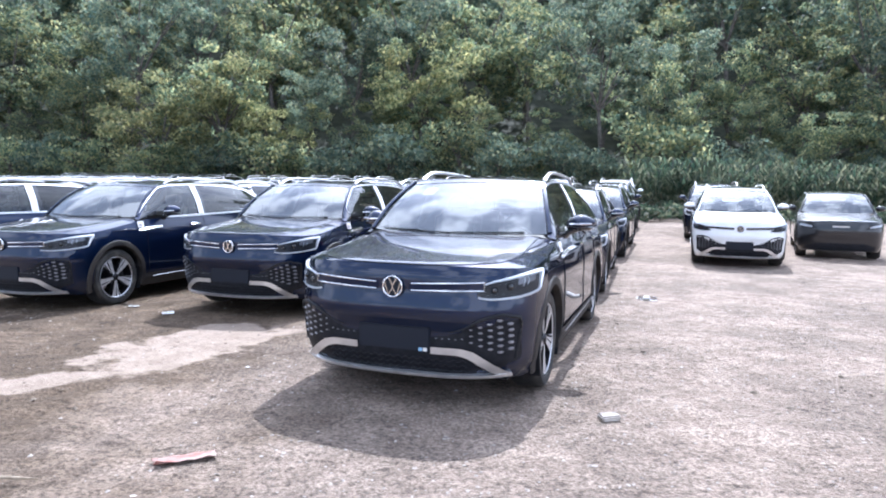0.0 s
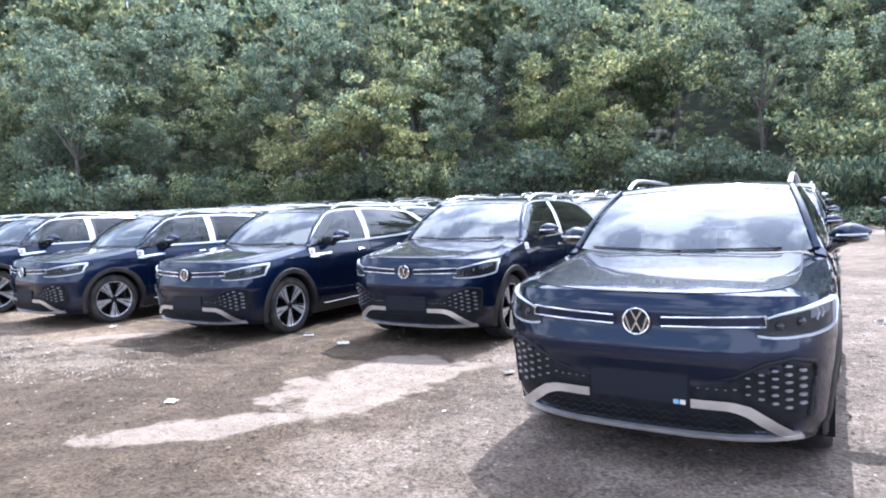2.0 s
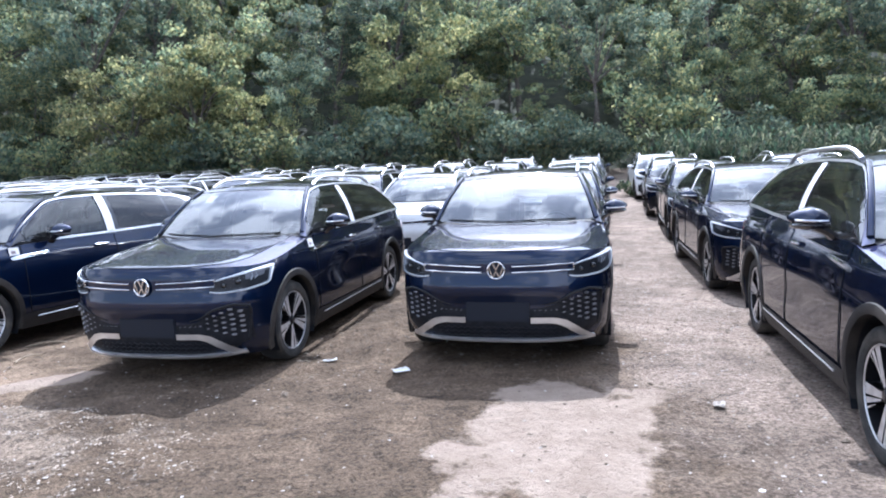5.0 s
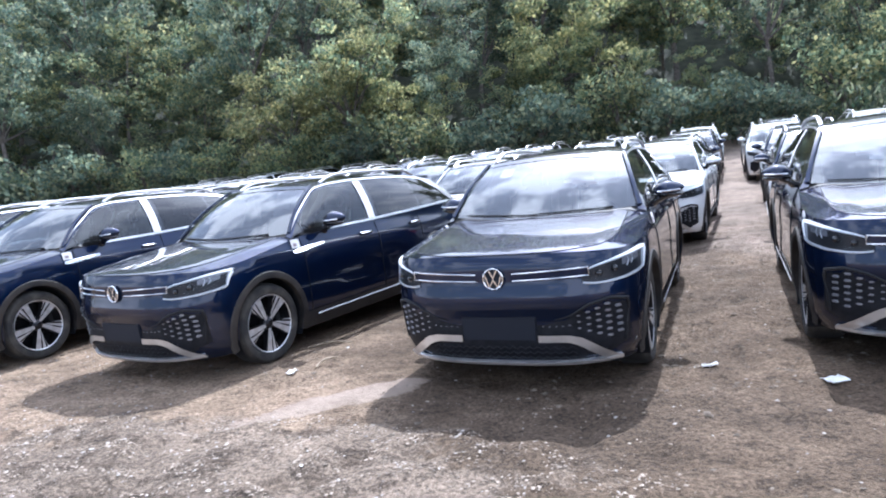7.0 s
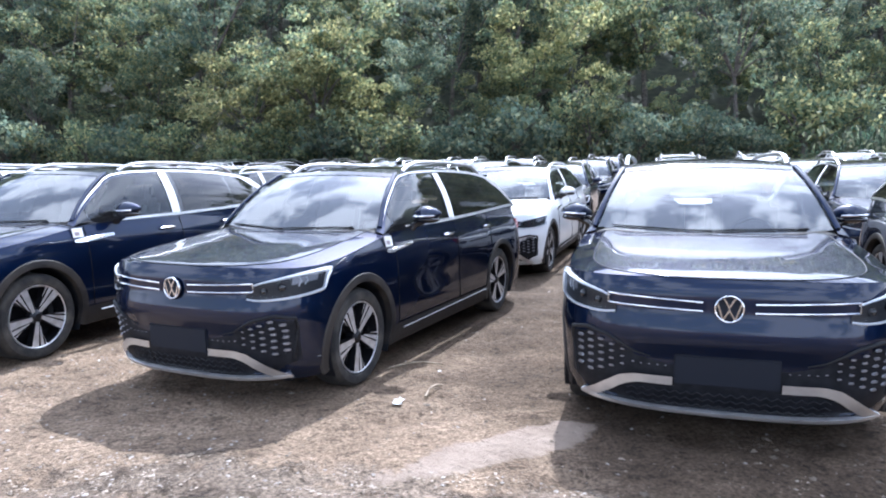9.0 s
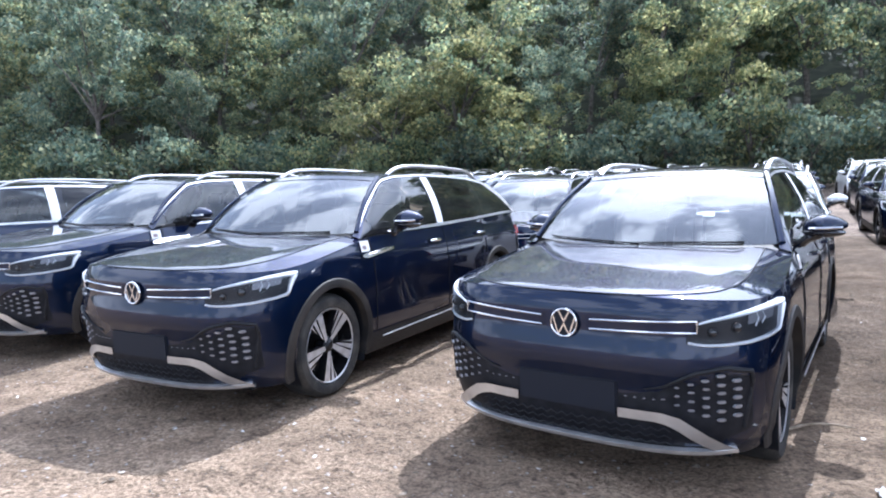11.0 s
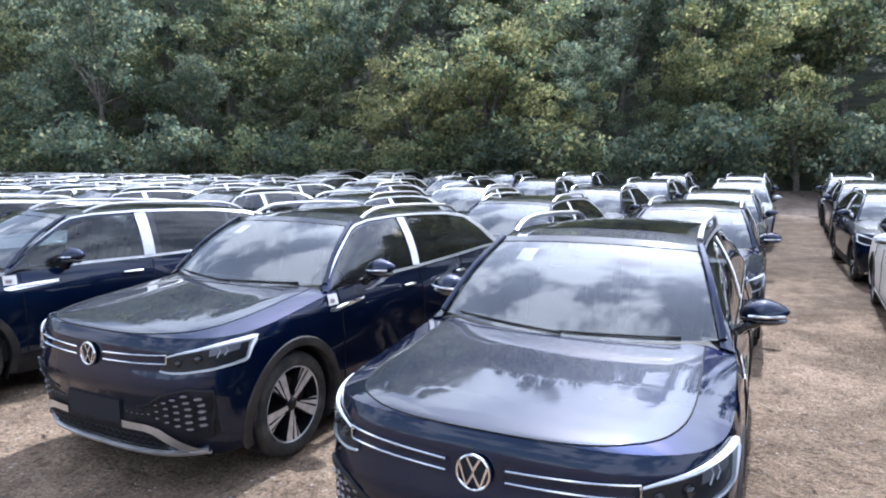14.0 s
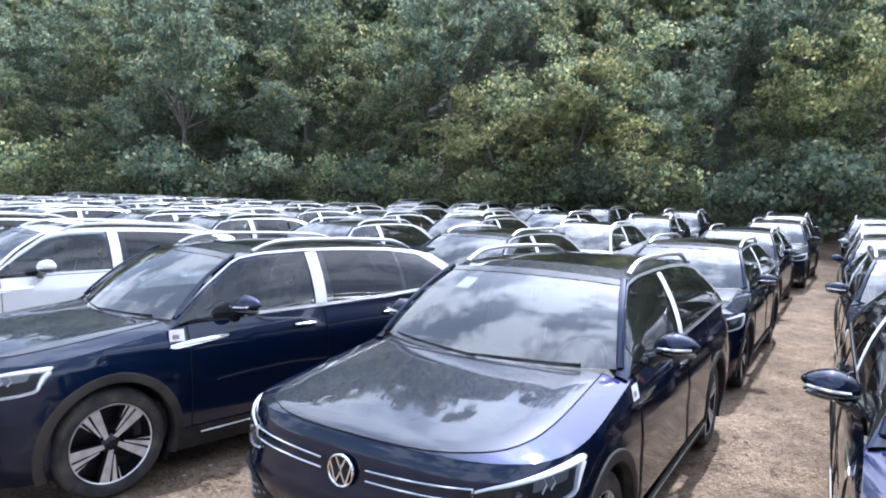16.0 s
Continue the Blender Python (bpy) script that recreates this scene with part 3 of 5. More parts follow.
def cabin_strip(s, ys, low, high, off, rows=4):
    """Patch of the cabin's side; low and high give v at y."""
    bm = bmesh.new()
    pts = []
    for y in ys:
        a, b = low(y), high(y)
        pts.append([(lambda p: (p.x * s, p.y, p.z))(cabin_point(y, a + (b - a) * k / rows, off)) for k in range(rows + 1)])
    grid(bm, pts)
    finish(bm, (s, 0, 0.3))
    return bm


def v_at(y, dz, from_top):
    h = max(rail_z(y) - top_z(y), 0.02)
    return max(0.0, min(1.0, 1 - dz / h if from_top else dz / h))


def cabin(paint, car, film, detail, rails=True):
    def strips(s):
        ys = list(np.linspace(1.31, 4.79, 44 if detail else 18))
        part("belt_moulding", cabin_strip(s, [y for y in ys if y > 1.45], lambda y: 0.0, lambda y: v_at(y, 0.05, False), 0.0, 2), GLOSS_BLACK, car)
        part("roof_side", cabin_strip(s, ys, lambda y: v_at(y, 0.045 + 0.03 * (y > 4.0), True), lambda y: 1.0, 0.0, 3), paint, car)
        part("bright_trim", cabin_strip(s, ys[1:-1], lambda y: v_at(y, lerp(y, (1.3, 2.0, 3.6, 4.05, 4.2, 4.4, 4.8), (0.014, 0.018, 0.03, 0.042, 0.09, 0.19, 0.24)), True),
             lambda y: v_at(y, 0.004, True), 0.007, 3), SATIN, car, "satin silver strip over the windows")
        if detail:
            bm = cabin_strip(s, [y for y in ys if 1.75 < y < 4.5], lambda y: v_at(y, 0.004, False), lambda y: v_at(y, 0.03, False), 0.008, 2)
            part("belt_trim", bm, SATIN, car)
        for y0, y1 in ((1.31, 1.52), (2.56, 2.79), (3.66, 3.73), (4.36, 4.79)) if detail else ((2.56, 2.79), (4.36, 4.79)):
            part("window_pillar", cabin_strip(s, np.linspace(y0, y1, 6), lambda y: 0.0, lambda y: v_at(y, 0.03, True), 0.001, 5), GLOSS_BLACK, car)
        if film:
            part("protective_film", cabin_strip(s, np.linspace(2.58, 2.70, 4), lambda y: v_at(y, 0.03, False), lambda y: v_at(y, 0.035, True), 0.012, 5), FILM, car, "white protective film on the door pillar")
        for nm, y0, y1, g in (("front_window", 1.50, 2.57, SIDE_GLASS), ("rear_window", 2.78, 3.67, GLASS_DARK), ("quarter_window", 3.72, 4.38, GLASS_DARK)):
            ob = part(nm, cabin_strip(s, np.linspace(y0, y1, 12 if detail else 5), lambda y: v_at(y, 0.03, False), lambda y: v_at(y, 0.03, True), 0.003, 6 if detail else 2), g, car)
            ob.visible_shadow = False
    both(strips)
    # windscreen
    def screen_rows(inset, off):
        rows = []
        for i in range(13):
            v = (inset + (1 - 2 * inset) * i / 12)
            row = []
            for k in range(-12, 13):
                t = k / 12 * (1 - inset)
                yb, zb = 1.16 + 0.2 * t * t, 1.10 + 0.03 * t * t
                yt, zt = 1.86 + 0.07 * t * t, 1.588 - 0.03 * t * t
                x = (0.785 + (0.612 - 0.785) * v) * t
                bow = 0.04 * math.sin(math.pi * v)
                row.append((x, yb + (yt - yb) * v - bow * 0.57 - off * 0.57, zb + (zt - zb) * v + bow * 0.8 + off * 0.8))
            rows.append(row)
        return rows
    bm = bmesh.new()
    grid(bm, screen_rows(0.0, 0.004))
    ob = part("windscreen", finish(bm, (0, -1, 1)), GLASS, car)
    ob.visible_shadow = False
    rows = screen_rows(0.0, 0.008)
    if detail:
        bm = bmesh.new()
        grid(bm, rows[11:])
    if detail:
        part("screen_border", finish(bm, (0, -1, 1)), GLOSS_BLACK, car)
    if detail == 2:
        bm = bmesh.new()
        grid(bm, [[Vector(r[k]) - Vector((0, -0.012, 0.012)) for k in (4, 5, 6)] for r in rows[8:11]])
        part("windscreen_sheet", finish(bm, (0, -1, 1)), PAPER, car, "white sheet of paper behind the windscreen")
    for s in (1, -1):
        bm = bmesh.new()
        a = [Vector((r[24 if s > 0 else 0])) for r in rows]
        tube(bm, [p + Vector((0.012 * s, -0.004, 0.004)) for p in a], 0.02, 8, 0.6)
        part("windscreen_pillar", bm, paint, car)
    bm = bmesh.new()
    grid(bm, [[(x, 1.06 + 0.24 * (x / 0.78) ** 2, 1.08 + 0.016 * (x / 0.78) ** 2) for x in np.linspace(-0.78, 0.78, 17)], [(x, 1.19 + 0.2 * (x / 0.78) ** 2, 1.108 + 0.018 * (x / 0.78) ** 2) for x in np.linspace(-0.78, 0.78, 17)]])
    part("cowl", finish(bm, (0, 0, 1)), PLASTIC, car)
    # roof
    rows = []
    for y in np.linspace(1.86, 4.3, 22):
        row = []
        for k in range(-10, 11):
            t = k / 10
            ye = y + (1.92 - 1.86) * t * t * max(0, 1 - (y - 1.86) / 0.6)
            row.append((rail_x(max(ye, 1.92)) * t, ye, rail_z(max(ye, 1.92)) + 0.038 * (1 - abs(t) ** 2.4)))
        rows.append(row)
    bm = bmesh.new()
    grid(bm, rows)
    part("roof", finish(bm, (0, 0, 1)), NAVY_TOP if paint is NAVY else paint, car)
    bm = bmesh.new()
    grid(bm, [[(p[0] * 0.8, p[1], p[2] + 0.004 + 0.038 * (abs(p[0] / 0.63) ** 2.4) * 0.35) for p in r] for r in rows[3:17]])
    part("glass_roof", finish(bm, (0, 0, 1)), GLOSS_BLACK, car, "dark glass roof panel under dust")
    # hatch
    rows = []
    for i in range(9):
        v = i / 8
        row = []
        for k in range(-8, 9):
            t = k / 8
            y = 4.28 + 0.5 * v
            row.append((t * rail_x(y), y - 0.03 * t * t * v, rail_z(y) + 0.038 * (1 - abs(t) ** 2.4)))
        rows.append(row)
    bm = bmesh.new()
    grid(bm, rows)
    part("hatch_window", finish(bm, (0, 1, 1)), GLASS_DARK, car)
    if detail:
        bm = bmesh.new()
        bevel_box(bm, pose(0, 4.36, 1.535, 12), 1.04, 0.24, 0.022, 0.008)
        part("roof_spoiler", bm, paint, car)
    # roof bars
    def bar(s):
        bm = bmesh.new()
        ys = np.linspace(2.1, 3.98, 22)
        n = len(ys)
        pts = []
        for i, y in enumerate(ys):
            u = i / (n - 1)
            lift = 0.062 * min(1, math.sin(math.pi * min(u, 1 - u) * 3.2) if min(u, 1 - u) < 0.156 else 1)
            pts.append(((rail_x(y) - 0.028) * s, y, rail_z(y) + 0.012 + lift))
        tube(bm, pts, 0.019, 8, 0.85)
        part("roof_rail", bm, SATIN, car, "satin silver roof rail")
    if rails:
        both(bar)


def face_strip(x0, x1, low, high, off, cols=16, rows=4, s=1):
    """Patch of the front face between two heights given along x."""
    bm = bmesh.new()
    pts = []
    for x in x1 - (x1 - x0) * np.linspace(1, 0, cols + 1) ** 1.7:
        a, b = low(x), high(x)
        pts.append([(lambda p: (p.x * s, p.y, p.z))(face_point(x, a + (b - a) * k / rows, off)) for k in range(rows + 1)])
    grid(bm, pts)
    return finish(bm, (0, -1, 0))


def side_strip(s, ys, low, high, off, rows=3):
    bm = bmesh.new()
    pts = []
    for y in ys:
        a, b = low(y), high(y)
        pts.append([((side_x(y, z) + off) * s, y, z) for z in (a + (b - a) * k / rows for k in range(rows + 1))])
    grid(bm, pts)
    return finish(bm, (s, 0, 0))


def hex_mesh():
    me = bpy.data.meshes.new("grille_stud")
    bm = bmesh.new()
    pts = [(-1, 0), (-0.55, 0.5), (0.55, 0.5), (1, 0), (0.55, -0.5), (-0.55, -0.5)]
    a = [bm.verts.new((x, 0, z)) for x, z in pts]
    b = [bm.verts.new((x * 0.8, -0.35, z * 0.75)) for x, z in pts]
    for i in range(6):
        bm.faces.new((a[i], a[(i + 1) % 6], b[(i + 1) % 6], b[i]))
    bm.faces.new(b)
    bmesh.ops.recalc_face_normals(bm, faces=bm.faces)
    bm.to_mesh(me)
    me.materials.append(STUD)
    return me


HEX = hex_mesh()


def badge_inner(badge, y):
    """Crossing strokes on a dark disc."""
    for pts in (((-0.031, 0.064), (0.0, 0.006), (0.031, 0.064)), ((-0.06, 0.036), (-0.029, -0.058), (0.0, -0.006), (0.029, -0.058), (0.06, 0.036))):
        # a flat mitred stroke with a raised face
        rows = []
        for k, p in enumerate(pts):
            p = Vector(p)
            d0 = (p - Vector(pts[max(k - 1, 0)])).normalized() if k else (Vector(pts[1]) - p).normalized()
            d1 = (Vector(pts[k + 1]) - p).normalized() if k + 1 < len(pts) else d0
            n0, n1 = Vector((-d0.y, d0.x)), Vector((-d1.y, d1.x))
            n = (n0 + n1).normalized()
            n *= 0.006 / max(0.45, n.dot(n0))
            rows.append([(p.x + n.x * w, y + o, 0.817 + p.y + n.y * w) for w, o in ((1, -0.012), (0.8, -0.025), (-0.8, -0.025), (-1, -0.012))])
        bm = bmesh.new()
        grid(bm, rows)
        part("badge_mark", finish(bm, (0, -1, 0)), CHROME, badge)
    bm = bmesh.new()
    bmesh.ops.create_circle(bm, cap_ends=True, segments=32, radius=0.068, matrix=pose(0, y - 0.012, 0.817, 90))
    part("badge_back", bm, PLATE, badge)


def front_end(paint, car, detail):
    # dark lower panel
    top = lambda x: lerp(abs(x), (0, 0.3, 0.46, 0.6, 0.72, 0.815), (0.51, 0.51, 0.545, 0.625, 0.655, 0.63))
    low = lambda x: lerp(abs(x), (0, 0.7, 0.815), (0.235, 0.25, 0.34))
    bm = bmesh.new()
    rows = []
    for x in np.linspace(-0.815, 0.815, 57 if detail else 21):
        rows.append([face_point(x, low(x) + (top(x) - low(x)) * k / 6, 0.004 if 0 < k < 6 else -0.002) for k in range(7)])
    grid(bm, rows)
    part("lower_grille", finish(bm, (0, -1, 0)), MESH_DARK, car, "black honeycomb lower grille")
    # number plate carrier
    bm = bmesh.new()
    bevel_box(bm, pose(0.0, face_y(0, 0.47) + 0.002, 0.475, 3), 0.52, 0.03, 0.165, 0.008)
    part("plate_carrier", bm, PLATE, car, "blank dark number plate carrier")
    # silver skid: two hooked brackets and the thin lower lip
    def bracket(s):
        bm = face_strip(0.265, 0.745, lambda x: lerp(x, (0.26, 0.45, 0.52, 0.65, 0.745), (0.385, 0.385, 0.36, 0.27, 0.235)), lambda x: lerp(x, (0.26, 0.46, 0.54, 0.745), (0.432, 0.432, 0.412, 0.268)), 0.022, 18, 3, s)
        part("skid_bracket", bm, SATIN, car, "satin silver bumper bracket")
    both(bracket)
    if detail:
        def corner_frame(s):
            pts = [face_point(x, top(x) + 0.004, 0.003) for x in np.linspace(0.38, 0.812, 16)] + [face_point(lerp(z, (0.3, 0.6), (0.775, 0.817)), z, 0.003) for z in np.linspace(0.6, 0.36, 7)]
            bm = bmesh.new()
            tube(bm, [(p.x * s, p.y, p.z) for p in pts], [0.003 + 0.009 * min(1, i / 10) for i in range(len(pts))], 8)
            part("corner_frame", bm, PLASTIC, car)
        both(corner_frame)
    bm = bmesh.new()
    rows = []
    for x in np.linspace(-0.75, 0.75, 41 if detail else 15):
        z = 0.222 + 0.018 * (x / 0.7) ** 2
        rows.append([face_point(x, z + d, o) for d, o in ((0.0, 0.0), (0.0, 0.024), (0.012, 0.03), (0.024, 0.024), (0.024, 0.0))])
    grid(bm, rows)
    part("skid_lip", finish(bm, (0, -1, 0)), SATIN, car)
    # bright bars, joined at their outer ends
    def bars(s):
        for z0, z1 in ((0.842, 0.868), (0.796, 0.815)):
            bm = bmesh.new()
            tube(bm, [(lambda p: (p.x * s, p.y, p.z))(face_point(x, lerp(x, (0.12, 0.7), (z0, z1)), 0.008)) for x in np.linspace(0.125, 0.605, 14)], 0.0055, 6)
            part("grille_bar", bm, CHROME, car)
        if not detail:
            return
        bm = bmesh.new()
        tube(bm, [(lambda p: (p.x * s, p.y, p.z))(face_point(0.605, z, 0.01)) for z in (0.811, 0.838, 0.864)], 0.006, 6)
        part("grille_bar_end", bm, CHROME, car)
        bm = face_strip(0.11, 0.605, lambda x: lerp(x, (0.11, 0.7), (0.796, 0.815)), lambda x: lerp(x, (0.11, 0.7), (0.842, 0.868)), 0.003, 14, 2, s)
        part("grille_slot", bm, GLOSS_BLACK if paint is WHITE else paint, car)
    both(bars)
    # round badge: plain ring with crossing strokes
    y = face_y(0, 0.817)
    bm = bmesh.new()
    n, m = (40, 8) if detail else (16, 4)
    rows = [[((0.068 + 0.0062 * math.cos(b)) * math.cos(a), -0.008 * math.sin(b), (0.068 + 0.0062 * math.cos(b)) * math.sin(a)) for b in (2 * math.pi * j / m for j in range(m))] for a in (2 * math.pi * i / n for i in range(n))]
    grid(bm, rows + rows[:1], True)
    bmesh.ops.remove_doubles(bm, verts=bm.verts, dist=1e-5)
    bmesh.ops.recalc_face_normals(bm, faces=bm.faces)
    bmesh.ops.translate(bm, verts=bm.verts, vec=(0, y - 0.022, 0.817))
    badge = part("badge", bm, CHROME, car, "round chrome badge on the nose")
    if detail:
        badge_inner(badge, y)

    # head lamps
    def lamp(s):
        lo = lambda x: lerp(x, (0.565, 0.62, 0.70, 0.80, 0.86, 0.888), (0.762, 0.75, 0.751, 0.762, 0.778, 0.795))
        hi = lambda x: lerp(x, (0.565, 0.6, 0.65, 0.75, 0.84, 0.888), (0.79, 0.858, 0.876, 0.9, 0.922, 0.932))
        body = part("headlamp", face_strip(0.565, 0.888, lo, hi, 0.003, 26, 6, s), LAMP_DARK, car, "slim headlamp with a bright light guide round its edge")
        bm = bmesh.new()
        up = [face_point(x, hi(x) - 0.008, 0.009) for x in 0.884 - 0.284 * np.linspace(1, 0, 16) ** 1.7]
        end = [face_point(0.886, z, 0.009) for z in np.linspace(0.912, 0.81, 4)]
        dn = [face_point(x, lo(x) + 0.006, 0.009) for x in 0.883 - 0.313 * np.linspace(0, 1, 16) ** 1.7]
        pts = up + end + dn
        tube(bm, [(p.x * s, p.y, p.z) for p in pts], [0.005 + 0.014 * i / 15 for i in range(16)] + [0.019, 0.018, 0.015, 0.012] + [0.011 - 0.005 * i / 15 for i in range(16)], 6)
        part("light_guide", bm, LAMP_WHITE, body, "white daytime light guide")
        if not detail:
            return
        part("reflector", face_strip(0.79, 0.868, lambda x: lo(x) + 0.085, lambda x: hi(x) - 0.022, 0.007, 10, 3, s), STUD, body, "silvered reflector")
        for x, z, r in ((0.66, 0.815, 0.026), (0.745, 0.835, 0.028)):
            bm = bmesh.new()
            p = face_point(x, z, 0.008)
            bmesh.ops.create_uvsphere(bm, u_segments=14, v_segments=8, radius=r, matrix=Matrix.Translation((p.x * s, p.y + r * 0.45, p.z)))
            part("projector", bm, GLOSS_BLACK, body)
        for k in range(2):
            bm = bmesh.new()
            x = 0.815 + 0.02 * k
            tube(bm, [(lambda p: (p.x * s, p.y, p.z))(face_point(x + d, z, 0.008)) for d, z in ((0.0, 0.835 + 0.01 * k), (0.008, 0.87), (0.0, 0.895))], 0.0035, 5)
            part("lamp_fin", bm, LAMP_WHITE, body)
        ob = part("lens", face_strip(0.565, 0.89, lo, hi, 0.02, 26, 6, s), LAMP_GLASS, body)
        ob.visible_shadow = False
    both(lamp)
    # studs of the honeycomb corners
    if detail == 2:
        spots = []
        for col in range(6):
            for row in range(6):
                x = 0.47 + 0.058 * col
                z = 0.622 - 0.043 * row + 0.021 * (col % 2)
                if z < top(x) - 0.022 and z > lerp(x, (0.47, 0.57, 0.71, 0.79), (0.475, 0.44, 0.36, 0.35)):
                    spots.append((x, z, 0.008 + 0.0028 * col))
        spots += [(x, 0.488, 0.006) for x in (0.3, 0.343, 0.386, 0.428)]
        for s in (1, -1):
            for x, z, r in spots:
                ob = new("grille_stud", HEX)
                p = face_point(x * s, z, 0.006)
                q = face_point((x + 0.01) * s, z, 0.006)
                ob.matrix_basis = Matrix.Translation(p) @ Matrix.Rotation(math.atan2((q - p).y * s, abs((q - p).x)), 4, "Z") @ Matrix.Diagonal((r * 1.25, r, r * 0.9, 1))
                ob.parent = car
        # deep mesh of the lower intake
        bm = bmesh.new()
        for z in (0.275, 0.31, 0.345):
            tube(bm, [face_point(x, z + (0.008 if i % 2 else -0.008), 0.008) for i, x in enumerate(np.linspace(-0.5, 0.5, 37))], 0.004, 4)
        part("intake_mesh", bm, PLASTIC, car)


def sides(paint, car, detail):
    def mirror(s):
        bm = bmesh.new()
        bmesh.ops.create_uvsphere(bm, u_segments=24 if detail else 10, v_segments=14 if detail else 6, radius=1)
        for v in bm.verts:
            x, y, z = v.co
            out = x * s
            v.co = (0.98 * s + x * 0.13, 1.83 + (y * 0.05 if y > 0 else y * 0.12 * (1 - 0.35 * max(out, 0))) + abs(out) * 0.02, 1.212 + z * 0.082 * (1 - 0.35 * max(out, 0)) * (0.72 if z < 0 else 1.0) + 0.012 * out)
        cap = part("mirror", bm, paint, car)
        bm = bmesh.new()
        tube(bm, [(0.85 * s, 1.80, 1.10), (0.885 * s, 1.80, 1.135), (0.955 * s, 1.81, 1.17)], [0.045, 0.042, 0.05], 8, 0.7)
        part("mirror_foot", bm, GLOSS_BLACK, cap)
        if detail:
            bm = bmesh.new()
            bmesh.ops.create_uvsphere(bm, u_segments=20, v_segments=10, radius=1)
            for v in bm.verts:
                x, y, z = v.co
                v.co = (0.975 * s + x * 0.124, 1.832 + (y * 0.056 if y > 0 else y * 0.112), 1.178 + z * 0.034)
            part("mirror_base", bm, GLOSS_BLACK, cap)
        if not detail:
            return
        bm = bmesh.new()
        tube(bm, [(0.90 * s, 1.727, 1.205), (0.99 * s, 1.713, 1.208), (1.08 * s, 1.76, 1.212)], 0.009, 6)
        part("indicator", bm, CHROME, cap)

    def one(s):
        # plastic round the wheel openings and along the sill
        for a in AXLES:
            bm = bmesh.new()
            rows = []
            steps = 28 if detail else 14
            for k in range(steps + 1):
                ang = radians(-22 + 224 * k / steps)
                row = []
                for r, off in ((0.405, -0.05), (0.405, 0.004), (0.425, 0.011), (0.462, 0.008), (0.47, -0.004)):
                    y, z = a + r * math.cos(ang), HUB_Z + 0.01 + r * math.sin(ang)
                    row.append(((side_x(max(y, 0.30), max(z, 0.26)) + off) * s, y, z))
                rows.append(row)
            grid(bm, rows)
            part("wheel_arch", finish(bm, (s, 0, 0)), ARCH_PLASTIC, car)
            if not detail:
                continue
            bm = bmesh.new()
            grid(bm, [[(x * s, a + 0.41 * math.cos(t), HUB_Z + 0.01 + 0.41 * math.sin(t)) for x in (0.9, 0.72, 0.5)] for t in (radians(-30 + 240 * k / 20) for k in range(21))])
            part("arch_liner", finish(bm, (0, 0, -1)), MESH_DARK, car)
        ys = np.linspace(1.34, 3.42, 12)
        part("sill", side_strip(s, ys, lambda y: 0.2, lambda y: 0.37, 0.012), PLASTIC, car)
        if not detail:
            mirror(s)
            return
        bm = bmesh.new()
        tube(bm, [((side_x(y, 0.33) + 0.014) * s, y, 0.318 + 0.012 * (y - 1.5)) for y in np.linspace(1.5, 3.35, 10)], 0.006, 6)
        part("sill_trim", bm, SATIN, car)
        # door shut lines
        for y0 in (1.42, 2.66, 3.56):
            bm = bmesh.new()
            zs = np.linspace(0.38 if y0 < 3 else 0.8, top_z(y0) - 0.005, 10)
            tube(bm, [((side_x(y0, z) + 0.0035 + 0.011 * math.exp(-((z - 0.98) / 0.05) ** 2) - 0.013 * math.exp(-((z - 0.62) / 0.12) ** 2) * math.exp(-((y0 - 2.4) / 1.0) ** 2)) * s, y0 + 0.03 * (0.9 - z), z) for z in zs], 0.0035, 5)
            part("door_gap", bm, MESH_DARK, car)
        for y0 in (2.42, 3.42):
            bm = bmesh.new()
            z0 = 1.0 + 0.012 * (y0 - 2.4)
            bevel_box(bm, pose((side_x(y0, z0) + 0.024) * s, y0, z0), 0.03, 0.2, 0.034, 0.01)
            h = part("door_handle", bm, paint, car, "door handle with a bright insert")
            bm = bmesh.new()
            tube(bm, [((side_x(y0, z0) + o) * s, y0 + d, z0 + 0.006) for d, o in ((-0.1, 0.034), (-0.05, 0.041), (0.05, 0.041), (0.1, 0.034))], [0.008, 0.012, 0.012, 0.008], 10)
            part("handle_insert", bm, CHROME, h)
        # bright blade on the wing
        bm = side_strip(s, np.linspace(1.27, 1.72, 10), lambda y: lerp(y, (1.27, 1.33, 1.72), (0.955, 0.945, 0.985)), lambda y: lerp(y, (1.27, 1.36, 1.6, 1.72), (0.975, 0.99, 1.005, 1.008)), 0.024, 2)
        tube(bm, [((side_x(y, 0.98) + 0.02) * s, y, 0.963 + 0.07 * (y - 1.27)) for y in np.linspace(1.3, 1.7, 8)], [0.004, 0.009, 0.012, 0.013, 0.013, 0.011, 0.008, 0.004], 10)
        part("wing_blade", bm, CHROME, car, "chrome blade on the front wing")
        if s > 0 and detail == 2:
            bm = side_strip(s, np.linspace(1.27, 1.38, 4), lambda y: 0.995, lambda y: 1.075, 0.02, 3)
            lab = part("paper_label", bm, PAPER, car, "white paper label stuck on the wing")
            bm = side_strip(s, np.linspace(1.29, 1.34, 3), lambda y: 1.01, lambda y: 1.04, 0.0215, 1)
            part("print", bm, INK, lab)
        mirror(s)
        # tail lamp
        bm = side_strip(s, np.linspace(4.45, 4.85, 8), lambda y: 0.93, lambda y: 1.03, 0.006, 2)
        part("tail_lamp", bm, LAMP_RED, car)
    both(one)


